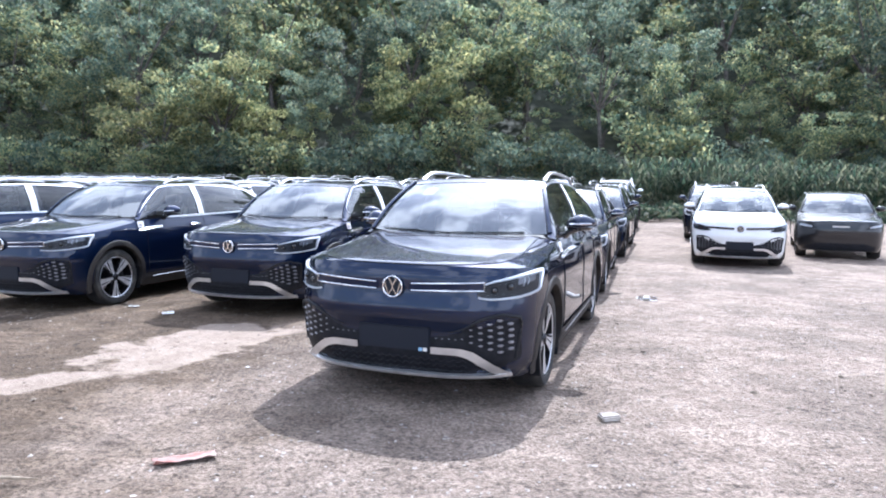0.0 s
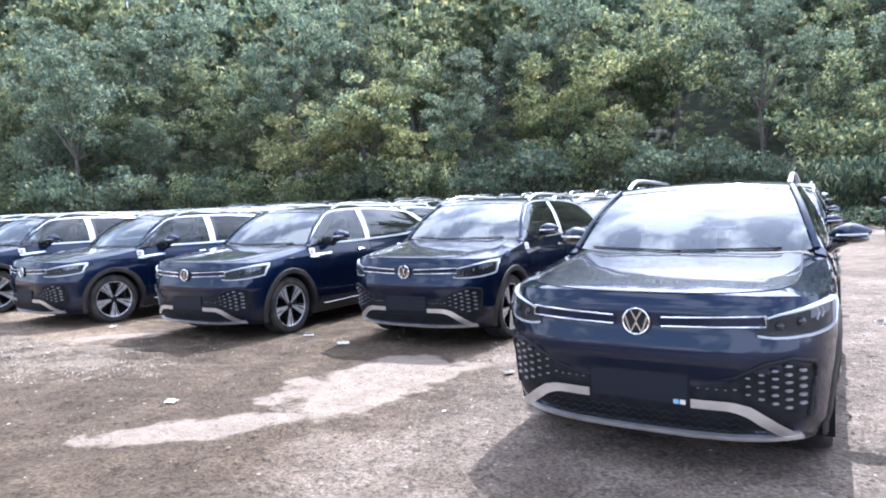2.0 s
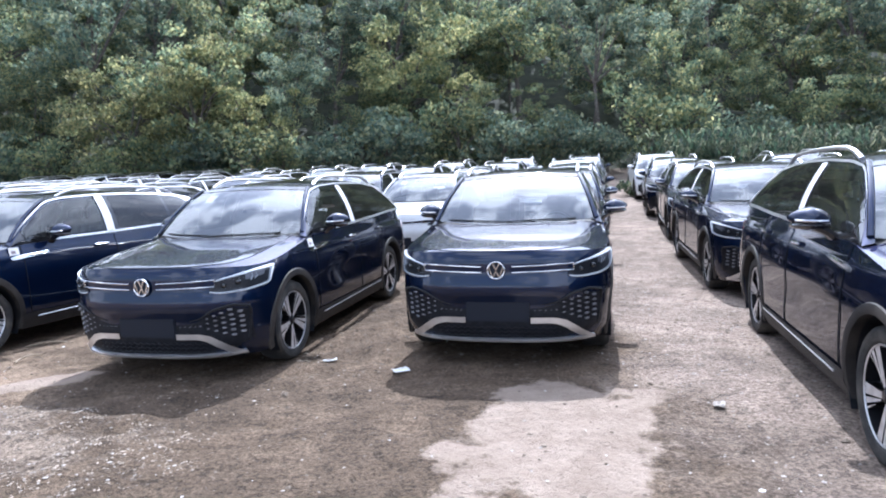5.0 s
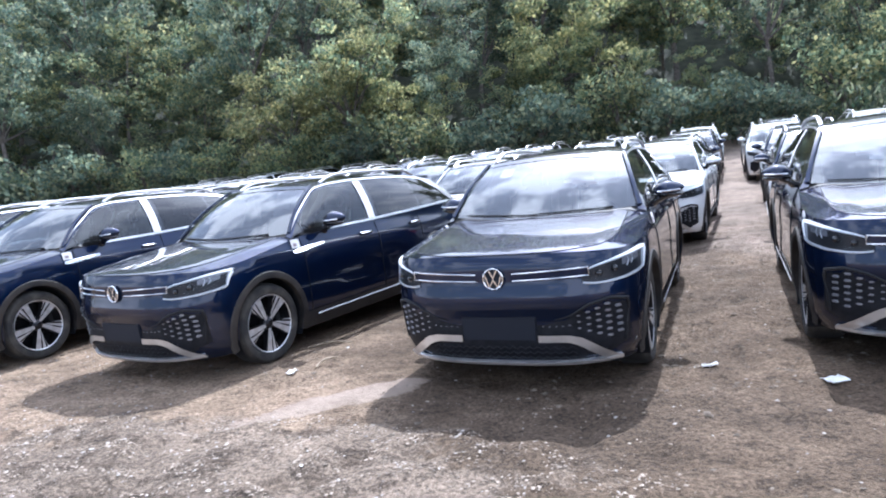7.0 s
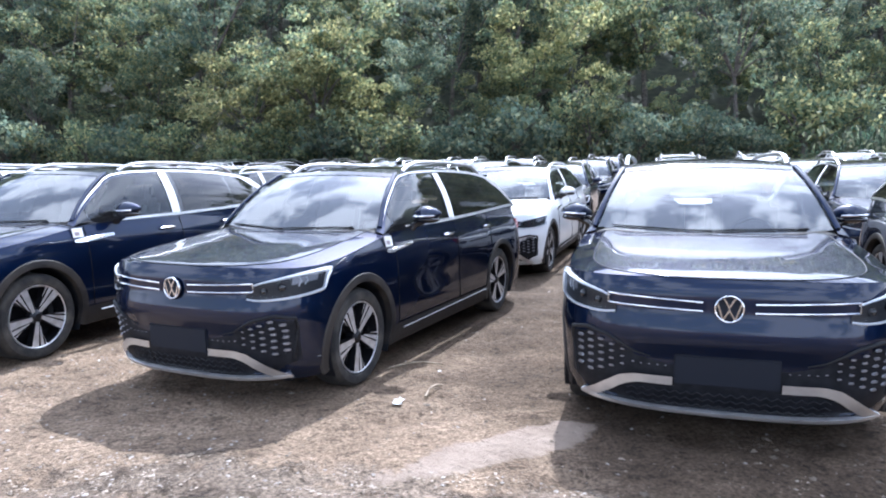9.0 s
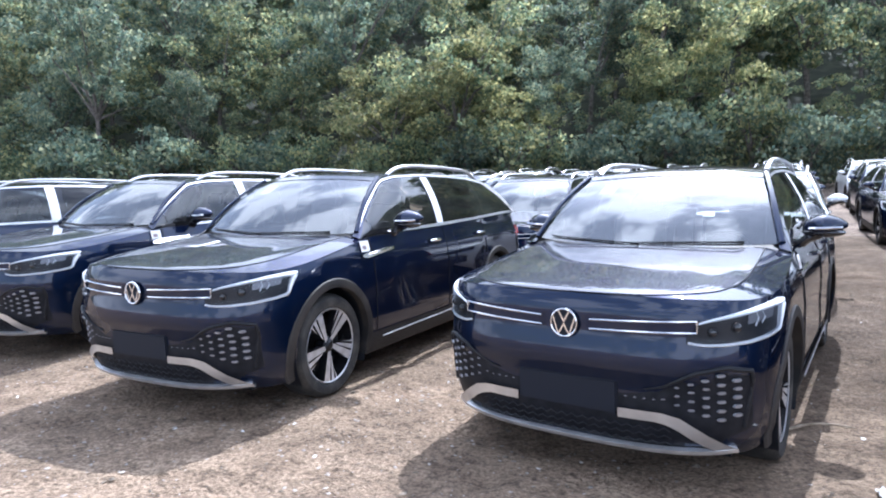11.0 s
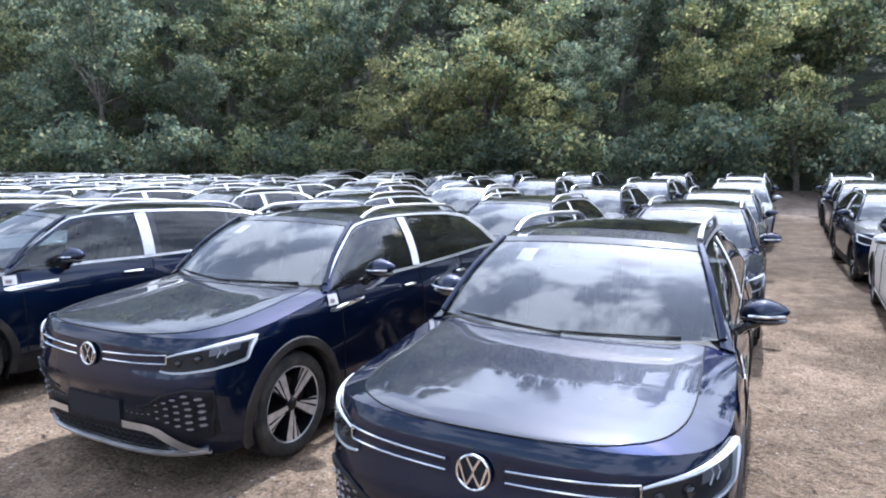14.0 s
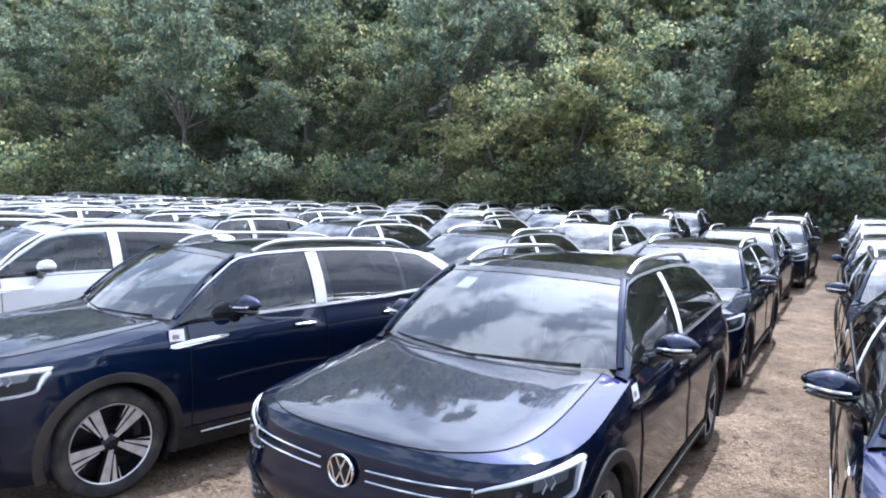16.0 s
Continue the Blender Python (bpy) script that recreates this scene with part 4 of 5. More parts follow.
def wheel_parts(detail):
    """Meshes of a wheel centred on its hub, outer face to +x."""
    tyre = bmesh.new()
    lathe(tyre, [(0.262, 0.09), (0.275, 0.112), (0.30, 0.122), (0.335, 0.118), (0.354, 0.1), (0.363, 0.07), (0.365, 0.03), (0.365, -0.08), (0.35, -0.115), (0.28, -0.11)], 56 if detail else 24)
    rim = bmesh.new()
    lathe(rim, [(0.268, 0.098), (0.262, 0.104), (0.254, 0.098), (0.25, 0.06), (0.245, -0.02), (0.02, -0.03)], 56 if detail else 24)
    lip = bmesh.new()
    lathe(lip, [(0.266, 0.1), (0.262, 0.108), (0.254, 0.102)], 56 if detail else 24)
    blade = bmesh.new()
    # a broad blade and a slim one beside it, both leaning
    for pts in (((0.045, -0.016), (0.045, 0.016), (0.254, 0.085), (0.254, 0.018)), ((0.085, -0.024), (0.08, -0.017), (0.254, 0.002), (0.254, -0.034)), ((0.17, -0.044), (0.16, -0.039), (0.254, -0.052), (0.254, -0.064))):
        a = [blade.verts.new((0.088 if r < 0.2 else 0.1, t, r)) for r, t in pts]
        b = [blade.verts.new((0.03, t, r)) for r, t in pts]
        blade.faces.new(a)
        for i in range(4):
            blade.faces.new((a[i], a[(i + 1) % 4], b[(i + 1) % 4], b[i]))
    far = rim.copy()
    n_dark = len(far.faces)
    for k in range(5):
        for f in blade.faces:
            far.faces.new([far.verts.new(Matrix.Rotation(radians(72 * k), 3, "X") @ v.co) for v in f.verts])
    hub = bmesh.new()
    lathe(hub, [(0.0005, 0.104), (0.026, 0.103), (0.034, 0.096), (0.06, 0.08), (0.06, 0.02)], 24)
    out = {}
    for nm, bm, mat in (("tyre", tyre, RUBBER), ("rim", rim, RIM_DARK), ("rim_lip", lip, RIM_CUT), ("spoke", blade, RIM_CUT), ("hub_cap", hub, RIM_DARK), ("far_rim", far, RIM_DARK)):
        bmesh.ops.recalc_face_normals(bm, faces=bm.faces)
        me = bpy.data.meshes.new(nm)
        bm.to_mesh(me)
        bm.free()
        me.materials.append(mat)
        me.shade_smooth()
        me.set_sharp_from_angle(angle=radians(30))
        out[nm] = me
    me = out["spoke"]
    me.materials.append(RIM_DARK)
    me.polygons.foreach_set("material_index", [0 if i % 5 == 0 else 1 for i in range(len(me.polygons))])
    me = out["far_rim"]
    me.materials.append(RIM_CUT)
    me.polygons.foreach_set("material_index", [1 if i >= n_dark and (i - n_dark) % 5 == 0 else 0 for i in range(len(me.polygons))])
    return out


def wheels(car, meshes, whole=True):
    for s in (1, -1):
        for a in AXLES:
            w = new("wheel")
            w.parent = car
            turn = 37 if a < 2 else 11
            w.matrix_basis = pose(HUB_X * s, a, HUB_Z, turn, 0, 0 if s > 0 else 180)
            for nm in ("tyre", "rim", "rim_lip", "hub_cap") if whole else ("tyre", "far_rim"):
                new(nm, meshes[nm]).parent = w
            for k in range(5 if whole else 0):
                sp = new("spoke", meshes["spoke"])
                sp.parent = w
                sp.matrix_basis = pose(0, 0, 0, 72 * k)


def interior(car, detail):
    bm = bmesh.new()
    grid(bm, [[(x, y, z) for x in np.linspace(-0.76, 0.76, 9)] for y, z in ((1.22, 1.06), (1.5, 1.075), (1.72, 1.06), (1.8, 1.0), (1.82, 0.6))])
    part("dashboard", finish(bm, (0, 0, 1)), CABIN, car)
    for x in (-0.37, 0.37):
        for y in ((2.35, 3.3) if detail == 2 else (2.35,)):
            bm = bmesh.new()
            bevel_box(bm, pose(x, y + 0.12, 0.98, -14), 0.5, 0.14, 0.62, 0.06)
            bevel_box(bm, pose(x, y + 0.22, 1.36, -12), 0.26, 0.09, 0.17, 0.04)
            part("seat", bm, SEAT, car)
    if not detail:
        return
    bm = bmesh.new()
    n, m = 24, 6
    rows = [[Vector((0.37, 1.93, 1.0)) + Matrix.Rotation(radians(-25), 3, "X") @ Vector(((0.175 + 0.014 * math.cos(b)) * math.cos(a), 0.014 * math.sin(b), (0.175 + 0.014 * math.cos(b)) * math.sin(a))) for b in (2 * math.pi * j / m for j in range(m))] for a in (2 * math.pi * i / n for i in range(n + 1))]
    grid(bm, rows, True)
    part("steering_wheel", finish(bm), CABIN, car)
    bm = bmesh.new()
    bevel_box(bm, pose(0, 2.9, 0.4), 1.6, 3.6, 0.3, 0.05)
    part("cabin_floor", bm, CABIN, car)
    bm = bmesh.new()
    bevel_box(bm, pose(0, 1.83, 1.5, 20), 0.24, 0.03, 0.07, 0.01)
    part("rear_view_mirror", bm, CABIN, car)
    bm = bmesh.new()
    bevel_box(bm, pose(0, 2.4, 0.24), 1.5, 4.3, 0.08, 0.02)
    part("underbody", bm, MESH_DARK, car)


def wipers(car):
    """Two slim arms lying along the foot of the windscreen."""
    for x0, x1 in ((-0.66, 0.0), (-0.02, 0.6)):
        bm = bmesh.new()
        pts = []
        for u in np.linspace(0, 1, 9):
            x = x0 + (x1 - x0) * u
            v = 0.035 - 0.012 * u + 0.012 * math.sin(math.pi * u)
            t = x / 0.78
            yb, zb = 1.16 + 0.2 * t * t, 1.10 + 0.03 * t * t
            pts.append((x, yb + (0.70 - 0.13 * t * t) * v - 0.012, zb + (0.488 - 0.06 * t * t) * v + 0.014))
        tube(bm, pts, [0.004] + [0.0055] * 7 + [0.009], 6)
        part("wiper", bm, PLASTIC, car)


def build_car(paint, label, film=True, detail=2):
    car = new("electric_suv")
    tagged(car, label, "car", "parked cars")
    body_shell(paint, car, detail)
    hood_part(paint, car, detail)
    cabin(paint, car, film, detail)
    front_end(paint, car, detail)
    sides(paint, car, detail)
    wheels(car, WHEEL if detail == 2 else WHEEL_FAR, detail == 2)
    interior(car, detail)
    if detail == 2:
        wipers(car)
    return car


WHEEL, WHEEL_FAR = wheel_parts(True), wheel_parts(False)


def stand(x, y, yaw):
    """Pose of a car on the ground, level with the ground under its two axles."""
    v = Vector((-math.sin(radians(yaw)), math.cos(radians(yaw))))
    za, zb = (ground_z(x + v.x * a, y + v.y * a) for a in AXLES)
    pitch = math.degrees(math.atan2(zb - za, AXLES[1] - AXLES[0]))
    return pose(x, y, za - math.tan(radians(pitch)) * AXLES[0], pitch, 0, yaw)


NAVY_LABEL = "dusty navy blue electric SUV with silver trim parked on bare earth"
WHITE_LABEL = "white electric SUV with dark lower bumper parked on bare earth"
front = build_car(NAVY, NAVY_LABEL)
front.matrix_basis = stand(*FRONT[0])
for p in FRONT[1:]:
    copy_thing(front, stand(*p))
# two small stickers under the plate of the car that stands forward
for sx, mat in ((0.195, SKY_BLUE), (0.228, PAPER)):
    bm = bmesh.new()
    bevel_box(bm, pose(sx, face_y(0, 0.41) - 0.016, 0.407), 0.028, 0.006, 0.024, 0.002)
    part("plate_sticker", bm, mat, front)
white_front = build_car(WHITE, WHITE_LABEL)
white_front.matrix_basis = stand(*WHITE_NEAR[0])
for p in WHITE_NEAR[1:]:
    copy_thing(white_front, stand(*p))
navy_row = build_car(NAVY, "navy blue electric SUV parked close behind another car", True, 1)
navy_row.matrix_basis = stand(*SECOND[0])
for p in SECOND[1:]:
    copy_thing(navy_row, stand(*p))
kinds = {"n": build_car(NAVY, "navy blue electric SUV far back in a long row", True, 0),
         "w": build_car(WHITE, "white electric SUV far back in a long row", True, 0),
         "g": build_car(GREY_PAINT, "silver grey electric SUV far back in a long row", False, 0)}
used = set()
for kind, x, y, yaw in FAR:
    m = stand(x, y, yaw)
    if kind in used:
        copy_thing(kinds[kind], m)
    else:
        kinds[kind].matrix_basis = m
        used.add(kind)


# ---- the small black hatchback beside the white car ----
def build_hatchback():
    car = new("hatchback")
    tagged(car, "small black hatchback with a closed nose parked by the maize", "car", "parked cars")
    body_shell(BLACK_PAINT, car)
    hood_part(BLACK_PAINT, car)
    cabin(BLACK_PAINT, car, False, 0, False)
    wheels(car, WHEEL_FAR, False)
    interior(car, 0)

    def lamp(s):
        lo = lambda x: lerp(x, (0.5, 0.86), (0.77, 0.82))
        hi = lambda x: lerp(x, (0.5, 0.62, 0.86), (0.79, 0.87, 0.92))
        body = part("headlamp", face_strip(0.5, 0.86, lo, hi, 0.006, 14, 4, s), LAMP_DARK, car, "clear slanted headlamp")
        part("reflector", face_strip(0.58, 0.82, lambda x: lo(x) + 0.02, lambda x: hi(x) - 0.02, 0.012, 10, 2, s), LAMP_WHITE, body)
        part("lens", face_strip(0.5, 0.865, lo, hi, 0.02, 14, 4, s), LAMP_GLASS, body)
        bm = bmesh.new()
        bmesh.ops.create_uvsphere(bm, u_segments=14, v_segments=8, radius=1)
        for v in bm.verts:
            v.co = (0.97 * s + v.co.x * 0.11, 1.8 + v.co.y * 0.08, 1.21 + v.co.z * 0.075)
        part("mirror", bm, BLACK_PAINT, car)
    both(lamp)
    bm = face_strip(-0.72, 0.72, lambda x: 0.25, lambda x: lerp(abs(x), (0, 0.5, 0.72), (0.42, 0.42, 0.34)), 0.006, 20, 3)
    part("lower_grille", bm, MESH_DARK, car)
    bm = bmesh.new()
    bevel_box(bm, pose(0, face_y(0, 0.84) - 0.004, 0.83), 0.34, 0.012, 0.03, 0.004)
    part("nose_plaque", bm, SATIN, car)
    return car


hatch = build_hatchback()
hm = stand(*HATCH)
hatch.matrix_basis = hm @ Matrix.Diagonal((0.97, 0.86, 0.93, 1))


# ---- the wooded bank ----
rng = np.random.default_rng(7)


def leaf_cloud(centres, radii, per, size, rng_):
    """Corner points of many leaf-shaped quads around clump centres."""
    c = np.repeat(np.asarray(centres), per, axis=0)
    r = np.repeat(np.asarray(radii), per, axis=0)
    n = len(c)
    d = rng_.normal(size=(n, 3))
    d /= np.linalg.norm(d, axis=1)[:, None]
    d[:, 2] *= 0.58
    p = c + d * (r * rng_.uniform(0.35, 1.05, n) ** 0.6)[:, None]
    a = rng_.normal(size=(n, 3))
    a[:, 2] -= 0.5
    a /= np.linalg.norm(a, axis=1)[:, None]
    up = rng_.normal(size=(n, 3)) * 0.5 + d * 1.0 + np.array([0, 0, 0.45])
    b = np.cross(a, up)
    b /= np.linalg.norm(b, axis=1)[:, None] + 1e-9
    length = size * rng_.uniform(0.6, 1.5, n)[:, None]
    wide = length * rng_.uniform(0.45, 0.75, n)[:, None] * 0.5
    q = np.stack([p - a * length * 0.5, p + b * wide, p + a * length * 0.5, p - b * wide], axis=1)
    return q.reshape(-1, 3)


def quads_mesh(name, pts, mat):
    me = bpy.data.meshes.new(name)
    n = len(pts) // 4
    me.vertices.add(len(pts))
    me.vertices.foreach_set("co", pts.astype(np.float32).ravel())
    me.loops.add(n * 4)
    me.loops.foreach_set("vertex_index", np.arange(n * 4, dtype=np.int32))
    me.polygons.add(n)
    me.polygons.foreach_set("loop_start", np.arange(0, n * 4, 4, dtype=np.int32))
    me.materials.append(mat)
    me.update(calc_edges=True)
    return me


def tree_kind(seed, height, spread, leaves, size, mat):
    """A broadleaf tree with a forked trunk, limbs and a crown of leafy clumps."""
    g = np.random.default_rng(seed)
    trunk = bmesh.new()
    h0 = height * 0.38
    lean = g.normal(size=2) * 0.25
    fork = Vector((lean[0], lean[1], h0))
    tube(trunk, [(0, 0, -0.6), (lean[0] * 0.3, lean[1] * 0.3, h0 * 0.5), fork], [0.17, 0.14, 0.11], 8)
    centres, radii = [], []
    for k in range(11):
        ang = 2 * math.pi * (k / 11 + g.uniform(-0.06, 0.06))
        reach = spread * g.uniform(0.35, 0.95)
        tip = fork + Vector((math.cos(ang) * reach, math.sin(ang) * reach, height * g.uniform(0.02, 0.56)))
        mid = fork.lerp(tip, 0.5) + Vector((0, 0, 0.35))
        tube(trunk, [fork, mid, tip], [0.07, 0.045, 0.018], 6)
        for j in range(4):
            # sprays along the limb, hanging a little at its end
            u = g.uniform(0.55, 1.12)
            centres.append(mid.lerp(tip, u) + Vector(g.normal(size=3) * 0.62))
            radii.append(g.uniform(0.38, 0.95))
        centres.append(mid + Vector(g.normal(size=3) * 0.5))
        radii.append(g.uniform(0.5, 0.85))
    for k in range(16):
        ang, v = g.uniform(0, 2 * math.pi), g.uniform(0.12, 1.0)
        rr = spread * (0.95 * math.sin(math.pi * min(0.95, 0.25 + 0.6 * v)))
        centres.append(Vector((math.cos(ang) * rr * g.uniform(0.6, 1), math.sin(ang) * rr * g.uniform(0.6, 1), height * v)))
        radii.append(g.uniform(0.4, 0.95))
    pts = leaf_cloud([tuple(c) for c in centres], radii, leaves // len(centres), size, g)
    t = bpy.data.meshes.new("trunk")
    trunk.to_mesh(t)
    trunk.free()
    t.materials.append(BARK)
    return t, quads_mesh("crown", pts, mat)


KINDS = [tree_kind(11, 9.5, 3.4, 9000, 0.185, LEAF), tree_kind(12, 10.5, 3.8, 9400, 0.19, LEAF_COOL), tree_kind(13, 8.0, 3.2, 8600, 0.18, LEAF), tree_kind(14, 11.0, 3.5, 9000, 0.195, LEAF_COOL), tree_kind(15, 8.5, 4.0, 9200, 0.19, LEAF)]
FAR_KINDS = [tree_kind(21, 9.5, 3.4, 2200, 0.45, LEAF), tree_kind(22, 10.5, 3.2, 2200, 0.45, LEAF_COOL), tree_kind(23, 9.0, 3.6, 2200, 0.47, LEAF)]
SHRUBS = [tree_kind(31, 3.2, 1.9, 2600, 0.2, LEAF), tree_kind(32, 3.8, 1.7, 2600, 0.22, LEAF_COOL)]
TREE_LABELS = ("broadleaf tree with a dense sunlit green crown on the bank", "shaded broadleaf tree on the wooded bank")


def plant(kinds, x, y, scale, name="tree", label=TREE_LABELS[0]):
    t, c = kinds[int(rng.integers(len(kinds)))]
    root = new(name)
    tagged(root, label, "tree" if name == "tree" else "bush", "wood on the bank")
    new("trunk", t).parent = root
    new("crown", c).parent = root
    root.matrix_basis = pose(x, y, ground_z(x, y) - 0.1, 0, 0, float(rng.uniform(0, 360))) @ Matrix.Diagonal((scale, scale, scale * float(rng.uniform(0.9, 1.15)), 1))


for y, step, x0, x1, kinds, sc in ((42.5, 4.3, -66, 46, KINDS, 0.9), (47.5, 4.8, -70, 48, KINDS, 1.0), (53, 5.4, -74, 50, KINDS, 1.1), (60, 5.6, -78, 54, FAR_KINDS, 1.15), (68, 6.0, -84, 58, FAR_KINDS, 1.25), (77, 6.6, -92, 64, FAR_KINDS, 1.35), (88, 7.2, -100, 70, FAR_KINDS, 1.6), (98, 7.5, -108, 78, FAR_KINDS, 1.9), (112, 9.0, -116, 84, FAR_KINDS, 2.3)):
    for x in np.arange(x0, x1, step):
        plant(kinds, float(x + rng.uniform(-1.2, 1.2)), float(y + rng.uniform(-1.4, 1.4)), sc * float(rng.uniform(0.62, 1.3)))
# Crowns that stand in the sun, its warmth painted into the yellow leaves.
SUNLIT_YELLOW = [tree_kind(41, 8.0, 4.4, 8400, 0.18, LEAF_SUNLIT_YELLOW), tree_kind(45, 8.8, 3.9, 8400, 0.18, LEAF_SUNLIT_YELLOW)]
for x, y, sc in ((-17.6, 40.6, 0.98), (-14.2, 41.0, 0.9), (-11.2, 42.0, 0.8), (-1.5, 44.0, 1.0)):
    plant(SUNLIT_YELLOW, x, y, sc, label="tall broadleaf tree on the bank, yellow leaves coloured as sunlit")
for x in np.arange(-66, 44, 2.3):
    plant(SHRUBS, float(x + rng.uniform(-0.8, 0.8)), float(39.4 + rng.uniform(-0.9, 1.2)), float(rng.uniform(0.7, 1.25)), "bush", "leafy bush at the foot of the wooded bank")


# ---- maize at the edge of the lot ----
def build_maize():
    g = np.random.default_rng(5)
    verts, faces = [], []
    for k in range(1000):
        x, y = g.uniform(9.0, 36), g.uniform(28.5, 33.5)
        z0, h = ground_z(x, y), g.uniform(1.5, 2.75)
        i = len(verts)
        for z, r in ((z0, 0.018), (z0 + h, 0.008)):
            verts += [(x + r, y, z), (x - r * 0.5, y + r * 0.87, z), (x - r * 0.5, y - r * 0.87, z)]
        faces += [(i, i + 1, i + 4, i + 3), (i + 1, i + 2, i + 5, i + 4), (i + 2, i, i + 3, i + 5)]
        for j in range(8):
            a = g.uniform(0, 2 * math.pi)
            zb = z0 + h * (0.25 + 0.09 * j)
            ln, w = g.uniform(0.45, 0.8), g.uniform(0.035, 0.06)
            ca, sa = math.cos(a), math.sin(a)
            i = len(verts)
            for u, dz, ww in ((0.0, 0.0, 0.5), (0.35, 0.26, 1.0), (0.7, 0.24, 0.8), (1.0, -0.05, 0.08)):
                cx, cy, cz = x + ca * ln * u, y + sa * ln * u, zb + dz * ln * 1.4
                verts += [(cx - sa * w * ww, cy + ca * w * ww, cz), (cx + sa * w * ww, cy - ca * w * ww, cz)]
            for u in range(3):
                faces.append((i + 2 * u, i + 2 * u + 1, i + 2 * u + 3, i + 2 * u + 2))
    ob = mesh_object("maize", verts, faces, CORN_LEAF, smooth=0)
    return tagged(ob, "stand of tall green maize along the lot", "crop", kind="stuff")


build_maize()


def build_weeds():
    g = np.random.default_rng(9)
    n = 900
    c = np.stack([g.uniform(6.0, 38, n), g.uniform(25.4, 28.6, n), np.zeros(n)], 1)
    for p in c:
        p[2] = ground_z(p[0], p[1]) + g.uniform(0.05, 0.55)
    ob = new("weeds", quads_mesh("weeds", leaf_cloud(c, g.uniform(0.15, 0.4, n), 22, 0.16, g), CORN_LEAF))
    return tagged(ob, "low green weeds at the foot of the maize", "weeds", kind="stuff")


build_weeds()


# ---- loose matter on the ground ----
def pebble_field(name, count, area, low, high, mat, label, seed, where=None):
    g = np.random.default_rng(seed)
    base = np.array([(1, 0, 0), (0.3, 0.9, 0.1), (-0.8, 0.5, 0), (-0.7, -0.6, 0.1), (0.4, -0.9, 0), (0.1, 0.1, 0.6), (-0.1, 0, -0.5)])
    fs = [(0, 1, 5), (1, 2, 5), (2, 3, 5), (3, 4, 5), (4, 0, 5), (1, 0, 6), (2, 1, 6), (3, 2, 6), (4, 3, 6), (0, 4, 6)]
    verts, faces = [], []
    for k in range(count):
        x, y = g.uniform(area[0], area[1]), g.uniform(area[2], area[3])
        if where and not where(x, y, g):
            continue
        r = low + (high - low) * g.random() ** 4
        a = g.uniform(0, 6.28)
        ca, sa = math.cos(a), math.sin(a)
        b = base * (1 + g.normal(size=base.shape) * 0.18) * r * np.array([1, g.uniform(0.5, 0.9), g.uniform(0.4, 0.8)])
        z = surface_z(x, y)
        i = len(verts)
        verts += [(x + ca * p[0] - sa * p[1], y + sa * p[0] + ca * p[1], z + p[2] + r * 0.12) for p in b]
        faces += [tuple(i + q for q in f) for f in fs]
    ob = mesh_object(name, verts, faces, mat, smooth=0)
    return tagged(ob, label, "gravel", kind="stuff")


def gravelly(x, y, g):
    w = 0.9 if x > -1.6 or x < -8 else 0.12
    if (((x + 6.7) * 0.961 - (y - 6.7) * 0.276) / 2.3) ** 2 + (((x + 6.7) * 0.276 + (y - 6.7) * 0.961) / 0.85) ** 2 < 1:
        w = 1.0
    return g.random() < w


pebble_field("gravel", 48000, (-19, 8, 1.5, 13), 0.004, 0.018, STONE, "pale crushed stone strewn over the earth", 3, gravelly)
pebble_field("heap_gravel", 13000, (-9.0, -4.3, 5.6, 7.8), 0.004, 0.015, HEAP_STONE, "low spread of brown gravel", 4, gravelly)
pebble_field("clods", 3600, (-16, 6, 4, 16), 0.006, 0.034, CLOD, "dark crumbled clods of earth", 6)
pebble_field("lane_clods", 2600, (-5.2, -1.6, 7.5, 15), 0.006, 0.032, CLOD, "brown crumbs of earth between the cars", 16)


pebble_field("pale_litter", 160, (-18, 3, 4, 12), 0.006, 0.024, PAPER, "small pale chips and litter on the ground", 26)
pebble_field("dark_chips", 6000, (-18, 7, 2, 12), 0.004, 0.022, CLOD, "small dark chips on the gravel", 27)


def scrap(name, x, y, sx, sy, mat, label, turn, thick=0.004, seed=0):
    """A crumpled sheet lying on the ground."""
    g = np.random.default_rng(seed)
    bm = bmesh.new()
    n = 6
    rows = [[(sx * (i / n - 0.5 + g.normal() * 0.03), sy * (j / n - 0.5 + g.normal() * 0.03), 0.006 + abs(g.normal()) * 0.009) for i in range(n + 1)] for j in range(n + 1)]
    grid(bm, rows)
    bmesh.ops.recalc_face_normals(bm, faces=bm.faces)
    bmesh.ops.solidify(bm, geom=bm.faces[:], thickness=thick)
    ob = part(name, bm, mat, None, smooth=25)
    ob.matrix_basis = pose(x, y, surface_z(x, y) + 0.006, 0, 0, turn)
    return tagged(ob, label, name.replace("_", " "))


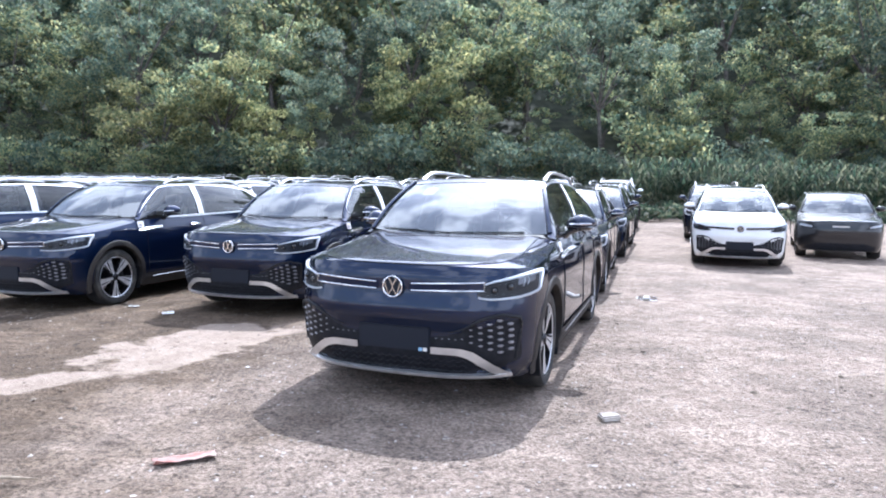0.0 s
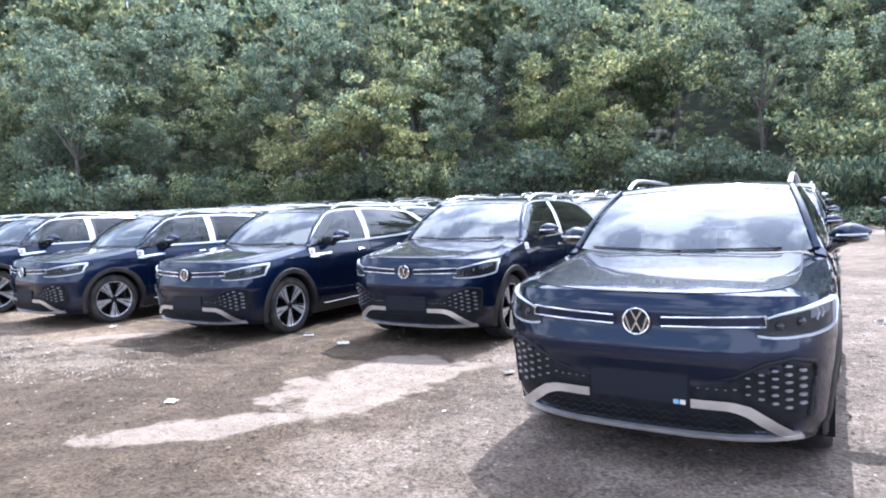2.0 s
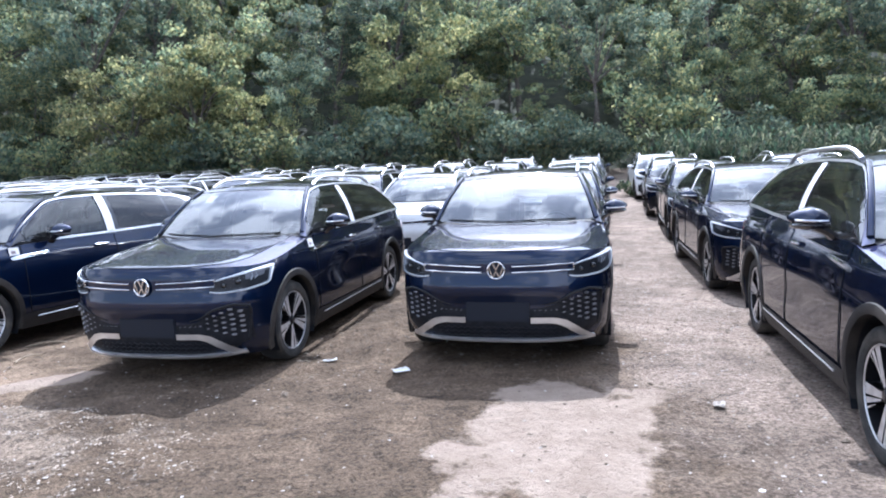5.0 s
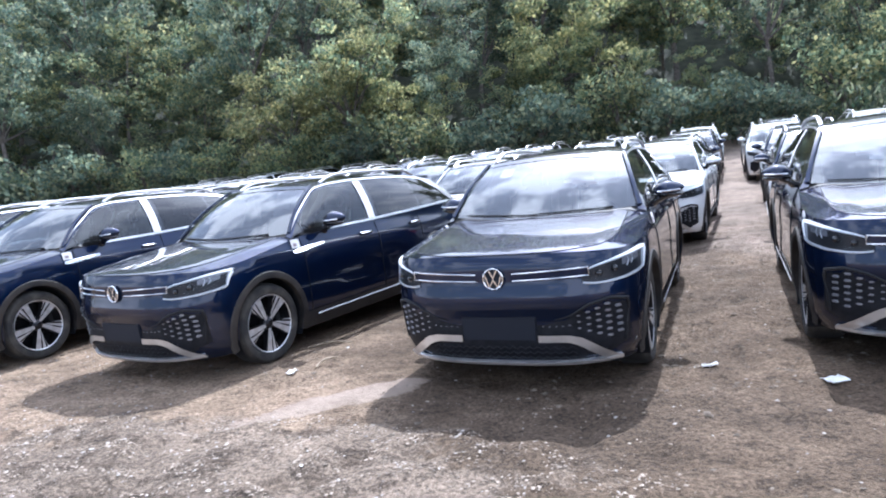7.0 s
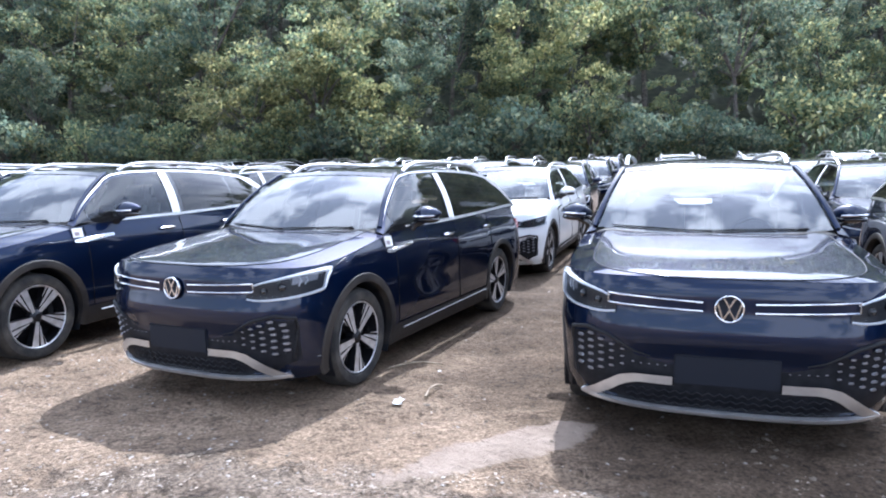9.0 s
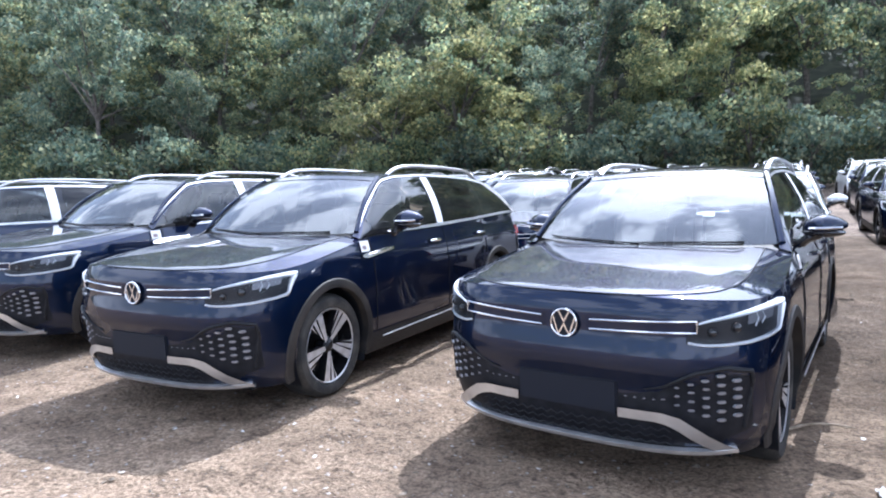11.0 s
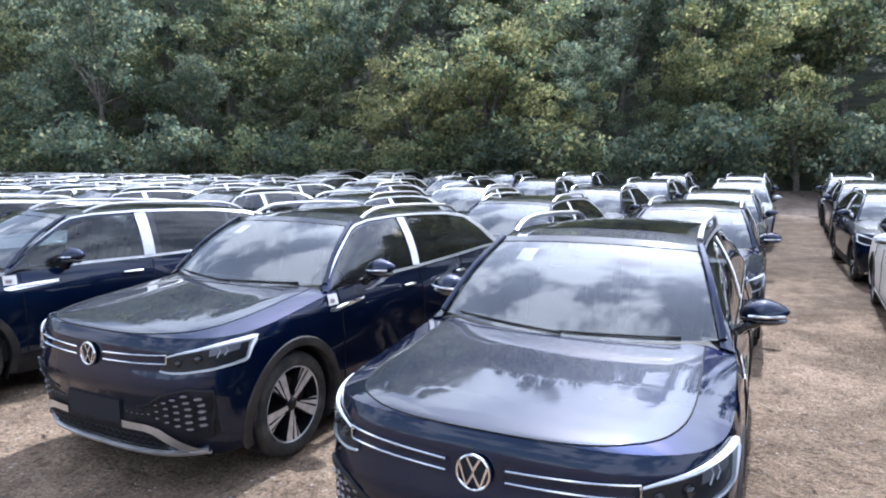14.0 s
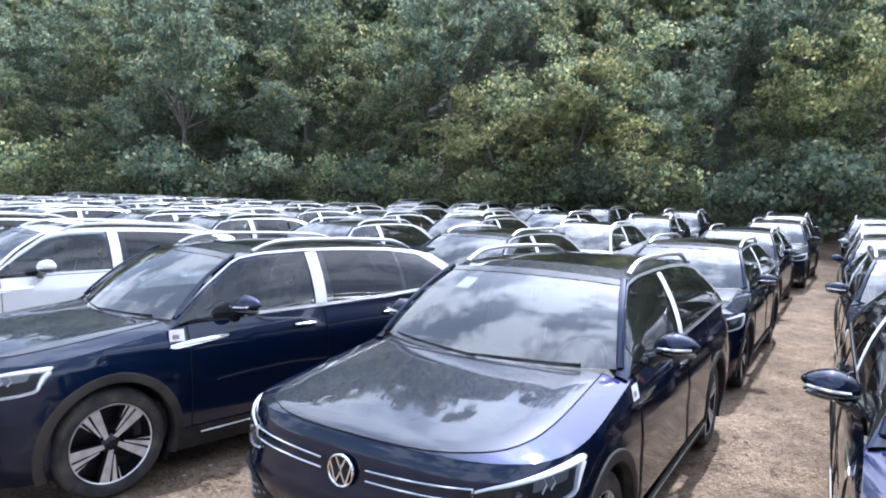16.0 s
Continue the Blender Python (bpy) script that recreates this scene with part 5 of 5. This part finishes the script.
scrap("paper_scrap", -3.28, 7.65, 0.13, 0.1, PAPER, "crumpled white paper scrap on damp soil", 20, seed=1)
scrap("paper_scrap", -1.24, 6.3, 0.1, 0.07, STONE, "torn dusty paper scrap on the gravel", 60, seed=2)
scrap("paper_scrap", -3.81, 5.23, 0.09, 0.08, PAPER, "small yellowed paper scrap on the soil", 10, seed=3)
scrap("paper_scrap", -7.13, 8.66, 0.1, 0.06, PAPER, "twisted bit of white paper beside a wheel", 80, seed=4)
scrap("paper_scrap", -3.9, 8.09, 0.12, 0.03, PAPER, "long thin strip of white paper", 15, seed=5)
scrap("torn_packaging", -1.34, 3.33, 0.3, 0.09, CARTON, "flattened torn red and grey packaging on the gravel", 24, seed=6)
scrap("torn_packaging", -10.3, 7.7, 0.12, 0.07, PAPER, "scrap of pale packaging on sandy gravel", 24, seed=8)


def block(x, y):
    bm = bmesh.new()
    bevel_box(bm, pose(0, 0, 0.02), 0.13, 0.1, 0.04, 0.01)
    for v in bm.verts:
        v.co += Vector(noise.noise_vector(v.co * 14)) * 0.008
    ob = part("stone_slab", bm, STONE, None, smooth=30)
    ob.matrix_basis = pose(x, y, surface_z(x, y) - 0.006, 0, 0, 12)
    return tagged(ob, "flat pale broken stone slab lying on gravel", "stone")


block(1.10, 4.12)


def bottle(x, y):
    root = new("plastic_bottle")
    tagged(root, "crushed clear plastic bottle with a pale label", "bottle")
    bm = bmesh.new()
    lathe(bm, [(0.004, -0.125), (0.034, -0.12), (0.036, -0.04), (0.031, 0.0), (0.036, 0.05), (0.026, 0.09), (0.013, 0.105), (0.013, 0.12)], 16)
    part("bottle_body", bm, LAMP_GLASS, root)
    bm = bmesh.new()
    lathe(bm, [(0.0372, -0.03), (0.033, 0.0), (0.0372, 0.04)], 16)
    part("bottle_label", bm, PAPER, root)
    bm = bmesh.new()
    lathe(bm, [(0.0145, 0.11), (0.0155, 0.128), (0.001, 0.13)], 12)
    part("cap", bm, PAPER, root)
    root.matrix_basis = pose(x, y, surface_z(x, y) + 0.036, 0, 0, 160) @ Matrix.Diagonal((1.15, 1.15, 0.9, 1))


bottle(2.97, 9.3)


def stick(x, y, turn, ln):
    bm = bmesh.new()
    tube(bm, [(ln * (u - 0.5), 0.03 * math.sin(u * 5) * ln, 0.012 + 0.03 * math.sin(u * 3.1)) for u in np.linspace(0, 1, 9)], [0.008] * 7 + [0.006, 0.003], 6)
    ob = part("stick", bm, STRAW)
    ob.matrix_basis = pose(x, y, surface_z(x, y), 0, 0, turn)
    tagged(ob, "dry bent twig on the bare earth", "stick")


stick(-7.06, 9.61, 15, 0.45)
stick(-6.9, 8.9, 70, 0.3)
stick(-2.2, 3.0, 20, 0.5)
